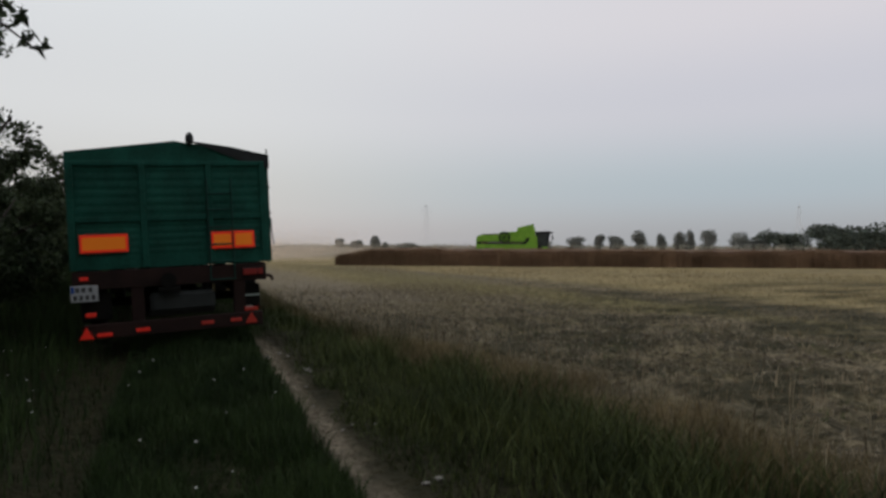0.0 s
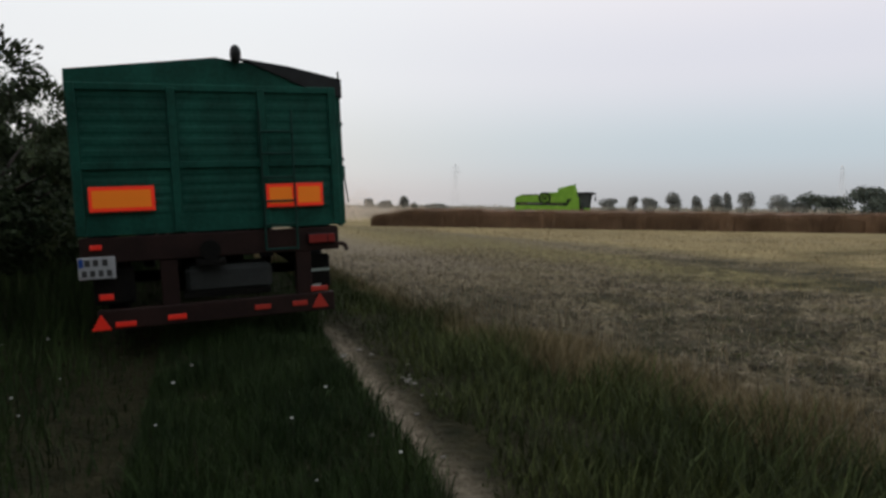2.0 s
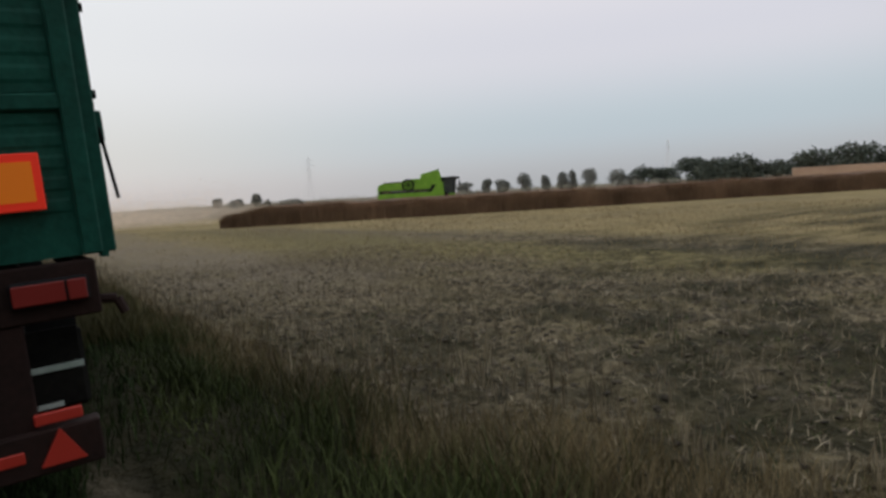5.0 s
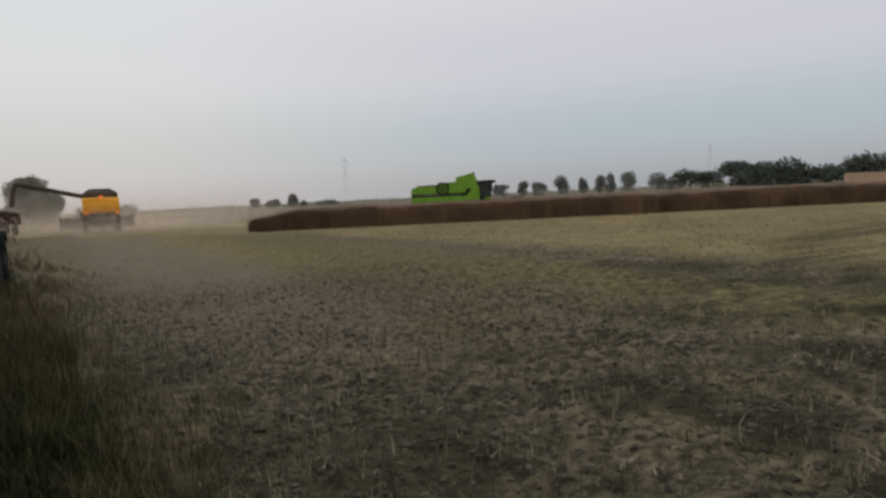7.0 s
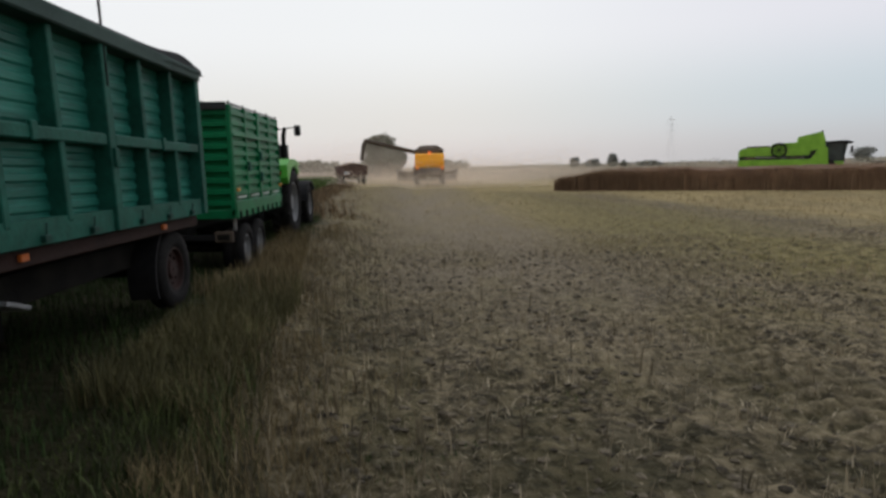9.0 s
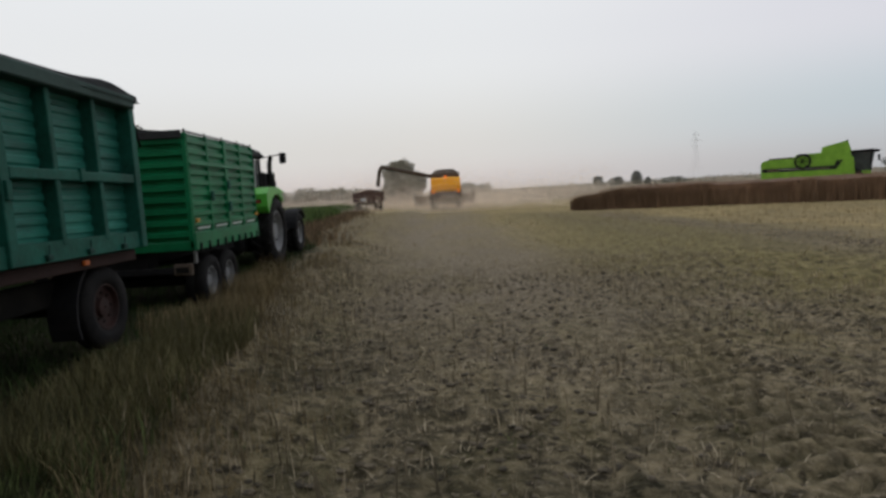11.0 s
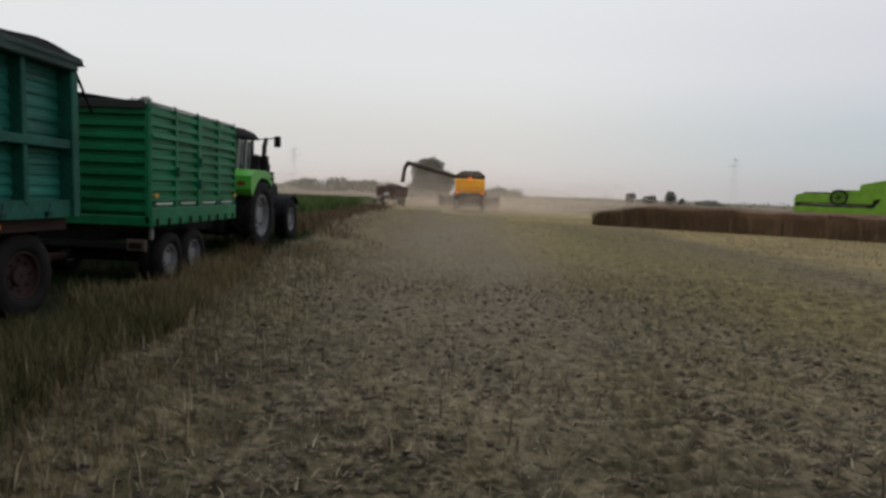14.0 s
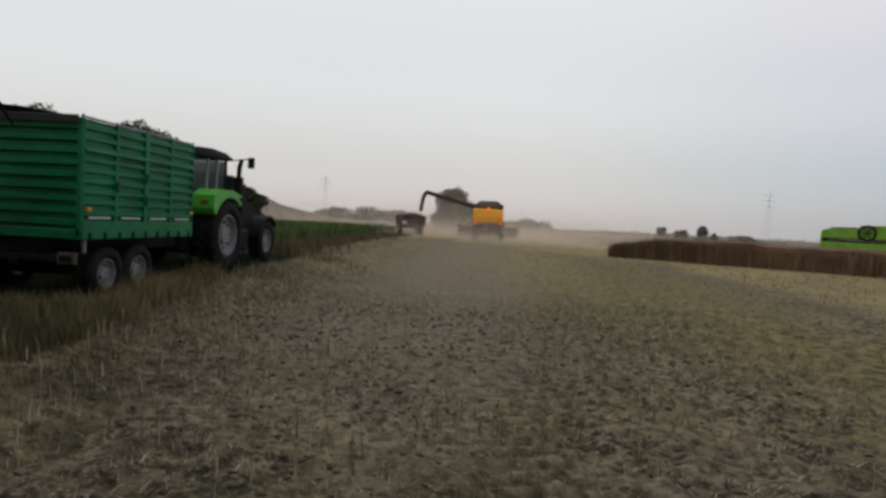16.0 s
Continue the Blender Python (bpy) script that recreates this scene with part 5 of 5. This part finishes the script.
x, y = patch(150000, .2, 4.4, -9.0, 21, verge, 4)
hs = (.10 + .34 * vnoise(x, y, .7, 43) ** 1.2 * rng.uniform(.5, 1.15, len(x)) + .10 * rng.uniform(0, 1, len(x))) * np.interp(y, [-5, -1, 3], [1, .85, .55]) * np.clip(.75 + .5 * (edge_x(y) - x), .4, 1)
strands("dry_grass", x, y, hs, rng.uniform(.003, .007, len(x)), .75, DRY_GRASS, "feathery dry tan grass on the field verge", "grass")


def weedy(x, y, u):
    """Dark weeds between the rut and the dry grass."""
    d = edge_x(y) - x
    return (x > .22 + .3 * (vnoise(x, y, .4, 44) - .3)) & (d > .62 + .7 * (u - .5) + np.clip((y - 6) / 5, 0, 1) * .4) & (u < .25 + 1.0 * vnoise(x, y, 1.0, 45))


x, y = patch(150000, .15, 3.0, -9.0, 21, weedy, 5)
hs = rng.uniform(.05, .36, len(x)) * (.45 + 1.1 * vnoise(x, y, .6, 55)) * np.clip(.22 + (x - .25) * .95, .22, 1.1) * np.interp(y, [0, 4], [1, .7])
w_ = rng.uniform(.006, .016, len(x))
near_ = (y + .8 * (vnoise(x, y, .8, 58) - .5) < -2.2) | ((y > 3) & (rng.uniform(0, 1, len(x)) < .6)) | (edge_x(y) - x + .5 * (vnoise(x, y, .5, 59) - .5) > .85)
strands("verge_weeds", x[near_], y[near_], hs[near_], w_[near_], .7, OLIVE_GRASS, "dark green weeds between the rut and the dry grass", "grass")
strands("verge_grass", x[~near_], y[~near_], hs[~near_] * .9, w_[~near_] * .8, .6, OLIVE_DRY, "dull olive grass on the verge beside the trailers", "grass")
x, y = patch(26000, .3, 8.5, -5.5, 9, lambda x, y, u: (x > edge_x(y) - .2) & (vnoise(x, y, 1.1, 56) * .5 + vnoise(x, y, .3, 57) * .5 > .60 + .10 * np.clip((y - 1) / 5, 0, 1) + .06 * np.clip((x - edge_x(y)) / 2, 0, 1)) & ~in_tread(x, y), 24)
strands("low_weeds", x, y, rng.uniform(.02, .085, len(x)), rng.uniform(.006, .014, len(x)), 1.3, OLIVE_GRASS, "low dark weeds creeping between the stubble", "weeds")
x, y = patch(70000, -1.75, -.08, -9.2, 1.0, lambda x, y, u: (u < .35 + .9 * vnoise(x, y, .8, 46)) & (x < -.10 + .18 * (vnoise(y, y * 0, .6, 47) - .5)), 6)
hs = rng.uniform(.05, .20, len(x)) * (.35 + 1.3 * vnoise(x, y, .45, 48))
strands("track_grass", x, y, hs, rng.uniform(.004, .010, len(x)), .6, GREEN_GRASS, "green grass on the crown between the ruts", "grass")
x, y = patch(75000, -6.5, -1.7, -9.2, 22, lambda x, y, u: (u > .1) & ((x < -2.35) | (y < .5) & (u < .5)), 7)
strands("hedge_grass", x, y, rng.uniform(.12, .6, len(x)) * (.5 + vnoise(x, y, 1.2, 49)) * np.clip((-x - 1.5) / 1.2, .25, 1), rng.uniform(.006, .014, len(x)), .5, GREEN_GRASS, "rank dark grass below the hedge", "grass")
x, y = patch(36000, -2.4, .35, .5, 24, lambda x, y, u: (u < .3 + .9 * vnoise(x, y, 1.0, 50)) & (x < edge_x(y) - .5 + .5 * u), 8)
strands("track_grass", x, y, rng.uniform(.05, .20, len(x)), rng.uniform(.005, .012, len(x)), .5, GREEN_GRASS, "green grass under and between the trailers", "grass")
x, y = patch(11000, -.22, .9, 6.8, 11.8, lambda x, y, u: (u < .2 + 1.1 * vnoise(x, y, .7, 53)) & (x < edge_x(y) - .2), 22)
strands("wheel_side_grass", x, y, rng.uniform(.14, .42, len(x)) * (.5 + .8 * vnoise(x, y, .6, 54)), rng.uniform(.005, .011, len(x)), .4, DRY_GRASS, "longer dry grass grown up beside the wheels", "grass")
x, y = patch(15000, .12, .95, 3.6, 7.6, lambda x, y, u: (u < .15 + 1.1 * vnoise(x, y, .5, 62)) & (x < edge_x(y) - .1), 25)
strands("wheel_side_grass", x, y, rng.uniform(.10, .36, len(x)) * (.5 + .8 * vnoise(x, y, .5, 63)), rng.uniform(.004, .010, len(x)), .5, OLIVE_DRY, "olive grass grown up before the trailer wheel", "grass")
x, y = patch(22000, -6, 1.5, 17, 60, lambda x, y, u: (x < edge_x(y) + 1.6 * u * u * vnoise(x, y, 1.5, 60) * 1.5 - .2) & (x > edge_x(y) - 5), 9)
strands("far_verge_grass", x, y, rng.uniform(.06, .34, len(x)) * (.5 + vnoise(x, y, 1.2, 61)), rng.uniform(.02, .04, len(x)), .5, RUSSET, "withered russet weeds along the track beyond the tractor", "grass")
x, y = patch(30000, -26, -2.0, 22, 70, lambda x, y, u: (x < edge_x(y) - 1.6) & (x > -26 + .2 * y), 10)
strands("green_crop", x, y, rng.uniform(.5, .95, len(x)), rng.uniform(.06, .12, len(x)), .45, MAIZE, "low green crop growing beside the track", "crop")

# clods of dry soil and chaff
r_ = np.random.default_rng(77)
cx_, cy_ = patch(8500, .6, 8.5, -3.5, 13, lambda x, y, u: (x > edge_x(y) - .1) & ~in_tread(x, y) & (u < .15 + 1.2 * vnoise(x, y, .9, 51)), 12)
unit = bmesh.new()
bmesh.ops.create_icosphere(unit, subdivisions=1, radius=1)
uv = np.array([v.co[:] for v in unit.verts])
uf = np.array([[v.index for v in f.verts] for f in unit.faces])
unit.free()
k_ = len(cx_)
size = .009 + .026 * r_.uniform(0, 1, k_) ** 2
verts = uv[None] * (1 + .35 * r_.uniform(-1, 1, (k_, len(uv), 1))) * size[:, None, None] * np.array([1.3, 1.1, .65])
verts = verts + np.stack([cx_, cy_, height(cx_, cy_) + size * .15], 1)[:, None]
tris = (uf[None] + (np.arange(k_) * len(uv))[:, None, None]).reshape(-1, 3)
cme = bpy.data.meshes.new("soil_clods")
cme.from_pydata(verts.reshape(-1, 3).tolist(), [], tris.tolist())
cme.materials.append(CLOD)
tagged(new("soil_clods", cme), "crumbled dry soil clods among the stubble", "soil", "", "stuff")

# stones on the rut and white flower heads in the grass
st = thing("stones", "small pale stones lying in the rut", "stones", None, "", "stuff")
bm = bmesh.new()
for i in range(26):
    r = random.Random(100 + i)
    sx, sy = .15 + r.gauss(0, .28), -6.5 + 6.2 * r.random()
    bmesh.ops.create_icosphere(bm, subdivisions=1, radius=r.uniform(.012, .032), matrix=Matrix.Translation((sx, sy, float(height(sx, sy)) + .008)) @ Matrix.Diagonal((1.4, 1, .6, 1)))
part("pebbles", bm, STONE, st)
fl = thing("white_flowers", "scattered small white flower heads in the grass", "flowers", None, "", "stuff")
bm, stems = bmesh.new(), bmesh.new()
for i in range(46):
    r = random.Random(300 + i)
    sx, sy = (r.uniform(-3.3, -2.3), r.uniform(-7, .5)) if i % 3 else (r.uniform(-1.6, -.3), r.uniform(-8, -1))
    h0 = float(height(sx, sy))
    hh = r.uniform(.10, .32)
    tube(stems, (sx, sy, h0 - .02), (sx, sy, h0 + hh), .003, 4)
    bmesh.ops.create_icosphere(bm, subdivisions=1, radius=r.uniform(.006, .014), matrix=Matrix.Translation((sx, sy, h0 + hh)) @ Matrix.Diagonal((1.3, 1.3, .6, 1)))
part("heads", bm, FLOWER, fl)
part("stems", stems, GREEN_GRASS, fl)

# ---- hedge and trees beside the track ----
for i, (tx, ty, th, tw) in enumerate([(-4.75, 1.6, 5.3, 4.0), (-6.0, -1.0, 7.8, 5.0), (-4.4, 4.6, 3.6, 3.0), (-5.0, 8.0, 3.0, 3.2), (-5.0, 10.8, 3.1, 2.8),
                                      (-4.8, 14.0, 3.45, 2.6), (-4.8, 16.4, 3.45, 3.0), (-5.2, 18.4, 3.5, 2.6), (-3.1, 20.4, 2.0, 2.6), (-5.0, -3.8, 4.4, 3.0)]):
    tree(tx, ty, th, tw, 46000 if i < 2 else 15000, .045 if i < 2 else .055, LEAF, "dense dark leafy hedge bush beside the track", 40 + i, "bush", .06, "hedge_bush", "hedge along the track")
over = tree(-5.3, -5.6, 6.4, 4.6, 8000, .07, LEAF, "roadside tree with a leafy branch hanging over the track", 60, "tree", .35)
# unseen trees left of and behind the view, added to hold back sky light
for i, (tx, ty, th, tw) in enumerate([(-8.5, -7.5, 10, 7), (-7.0, -14.0, 11, 8), (-1.0, -19.5, 11, 8.5), (6.0, -22.0, 10, 8)]):
    tree(tx, ty, th, tw, 11000, .28, LEAF, "tall tree out of view, added to block sky light", 64 + i, "tree", .2, "tree", "roadside trees")
limb = tb((0, 0, 3.0), (1.7, .3, 2.75), .06, 7, .03)
tube(limb, (1.7, .3, 2.75), (3.15, .42, 3.12), .03, 6, .012)
tube(limb, (3.0, .4, 3.08), (3.36, .35, 2.80), .012, 5, .005)
part("overhanging_limb", limb, BARK, over)
leaf_cloud("branch_leaves", crown_points(420, [(3.05, .42, 3.14, .12, .07), (3.24, .38, 2.98, .10, .08), (3.36, .36, 2.83, .09, .06), (3.58, .40, 3.23, .06, .04), (2.7, .4, 3.1, .2, .15)], 5), .042, LEAF, over, 9)

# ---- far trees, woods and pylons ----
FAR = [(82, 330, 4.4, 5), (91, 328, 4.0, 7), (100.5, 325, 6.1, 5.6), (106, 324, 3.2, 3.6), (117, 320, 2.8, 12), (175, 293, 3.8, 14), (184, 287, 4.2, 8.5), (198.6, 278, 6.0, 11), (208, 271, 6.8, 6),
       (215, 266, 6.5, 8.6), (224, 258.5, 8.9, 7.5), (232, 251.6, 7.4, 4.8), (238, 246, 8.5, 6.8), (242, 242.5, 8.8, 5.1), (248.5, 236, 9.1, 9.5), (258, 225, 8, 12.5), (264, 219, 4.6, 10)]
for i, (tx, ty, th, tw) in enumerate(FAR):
    tree(tx, ty, th, tw, 4200, .34, LEAF_FAR, "distant round field tree, haze painted into its grey foliage", 80 + i, "tree", .07, "tree", "trees along the horizon", z=-.2, full=1.55)
tree(-3.9, 112, 6.7, 8.0, 36000, .17, LEAF_HAZE, "broad round tree standing behind the yellow harvester", 130, "tree", .1, "tree", "", z=0, full=1.6)


def far_wood(name, spots, material, label, seed, leaf=.75, per=2200):
    w = thing(name, label, "wood", None, "", "stuff")
    r = random.Random(seed)
    blobs = []
    for x0, y0, h0, w0 in spots:
        for k in range(15):
            blobs.append((x0 + r.uniform(-.5, .5) * w0, y0 + r.uniform(-.5, .5) * w0, h0 * r.uniform(.04, .74), w0 * r.uniform(.26, .42), h0 * r.uniform(.26, .36)))
    leaf_cloud("foliage", crown_points(per * len(spots), blobs, seed), leaf, material, w, seed)
    bm = bmesh.new()
    for x0, y0, h0, w0 in spots:
        tube(bm, (x0, y0, -.5), (x0, y0, h0 * .6), .35, 5, .12)
    part("trunks", bm, BARK, w)
    return w


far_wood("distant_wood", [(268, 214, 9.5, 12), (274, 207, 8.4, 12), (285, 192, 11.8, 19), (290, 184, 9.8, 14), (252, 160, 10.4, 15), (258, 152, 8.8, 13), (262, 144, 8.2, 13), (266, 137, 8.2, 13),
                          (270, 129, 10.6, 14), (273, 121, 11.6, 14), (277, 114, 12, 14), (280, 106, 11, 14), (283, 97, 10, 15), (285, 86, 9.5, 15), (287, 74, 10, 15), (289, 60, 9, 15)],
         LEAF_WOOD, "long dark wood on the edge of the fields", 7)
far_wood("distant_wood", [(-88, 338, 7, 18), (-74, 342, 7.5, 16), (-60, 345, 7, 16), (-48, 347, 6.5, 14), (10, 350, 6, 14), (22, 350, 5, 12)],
         LEAF_HAZE, "low wood beyond the field, haze painted into its pale foliage", 8, .8, 1500)
far_wood("field_hedge", [(60 + 12 * k, 338 - 3.4 * k - .28 * k * k, 2.6, 14) for k in range(18)], LEAF_HAZE, "low hedge line on the horizon, haze painted into its colour", 9, .5, 180)


def pylon(x, y, h, turn):
    p = thing("pylon", "grey steel lattice power pylon far across the fields", "pylon", pose(x, y, -.3, 0, 0, turn), "power line pylons")
    bm = bmesh.new()
    w = lambda z: .5 + (h * .085 - .5) * max(0, 1 - z / (h * .75))
    zs = [h * k / 8 for k in range(9)]
    for k in range(8):
        a, b = w(zs[k]), w(zs[k + 1])
        for sx, sy in ((1, 1), (1, -1), (-1, 1), (-1, -1)):
            tube(bm, (sx * a, sy * a, zs[k]), (sx * b, sy * b, zs[k + 1]), .045, 4)
        for s in (1, -1):
            tube(bm, (-a, s * a, zs[k]), (b, s * b, zs[k + 1]), .026, 4)
            tube(bm, (a, s * a, zs[k]), (-b, s * b, zs[k + 1]), .026, 4)
    part("mast", bm, PYLON, p)
    for z, e in ((h * .70, 4.2), (h * .82, 5.2), (h * .93, 3.4)):
        bm = bmesh.new()
        for s in (1, -1):
            tube(bm, (0, 0, z + .6), (s * e, 0, z), .06, 4)
            tube(bm, (0, 0, z), (s * e, 0, z), .06, 4)
            tube(bm, (s * e, 0, z), (s * e, 0, z - 1.3), .04, 4)
        part("crossarm", bm, PYLON, p)


pylon(161.5, 404.5, 30.5, 25)
pylon(-127.5, 457.5, 30.5, 25)
pylon(343, 259, 27, 25)

# ---- dust hanging round the yellow harvester: specks too fine to tell apart ----
r_ = np.random.default_rng(91)
k_ = 70000
at_ = np.stack([4.8 + r_.normal(0, 7.0, k_), r_.uniform(50, 84, k_), .08 + np.abs(r_.normal(0, .95, k_))], 1)
drift_ = np.stack([-4 + r_.normal(0, 4.5, 26000), r_.uniform(90, 104, 26000), np.abs(r_.normal(0, 2.9, 26000))], 1)
low_ = np.stack([r_.uniform(-40, 60, 30000), r_.uniform(86, 118, 30000), np.abs(r_.normal(0, .8, 30000))], 1)
dust = leaf_cloud("dust_cloud", np.concatenate([at_, drift_, low_]), .036, DUST, None, 92)
tagged(dust, "pale straw dust hanging in the air behind the yellow harvester", "dust", "", "stuff")
# more specks, added as haze to pale the far woods
k_ = 60000
at_ = np.stack([r_.uniform(-120, 45, k_), r_.uniform(140, 200, k_), np.abs(r_.normal(0, 3.2, k_))], 1)
tagged(leaf_cloud("drifting_dust", at_, .10, DUST, None, 93), "fine pale specks added as haze over the far fields", "dust", "", "stuff")
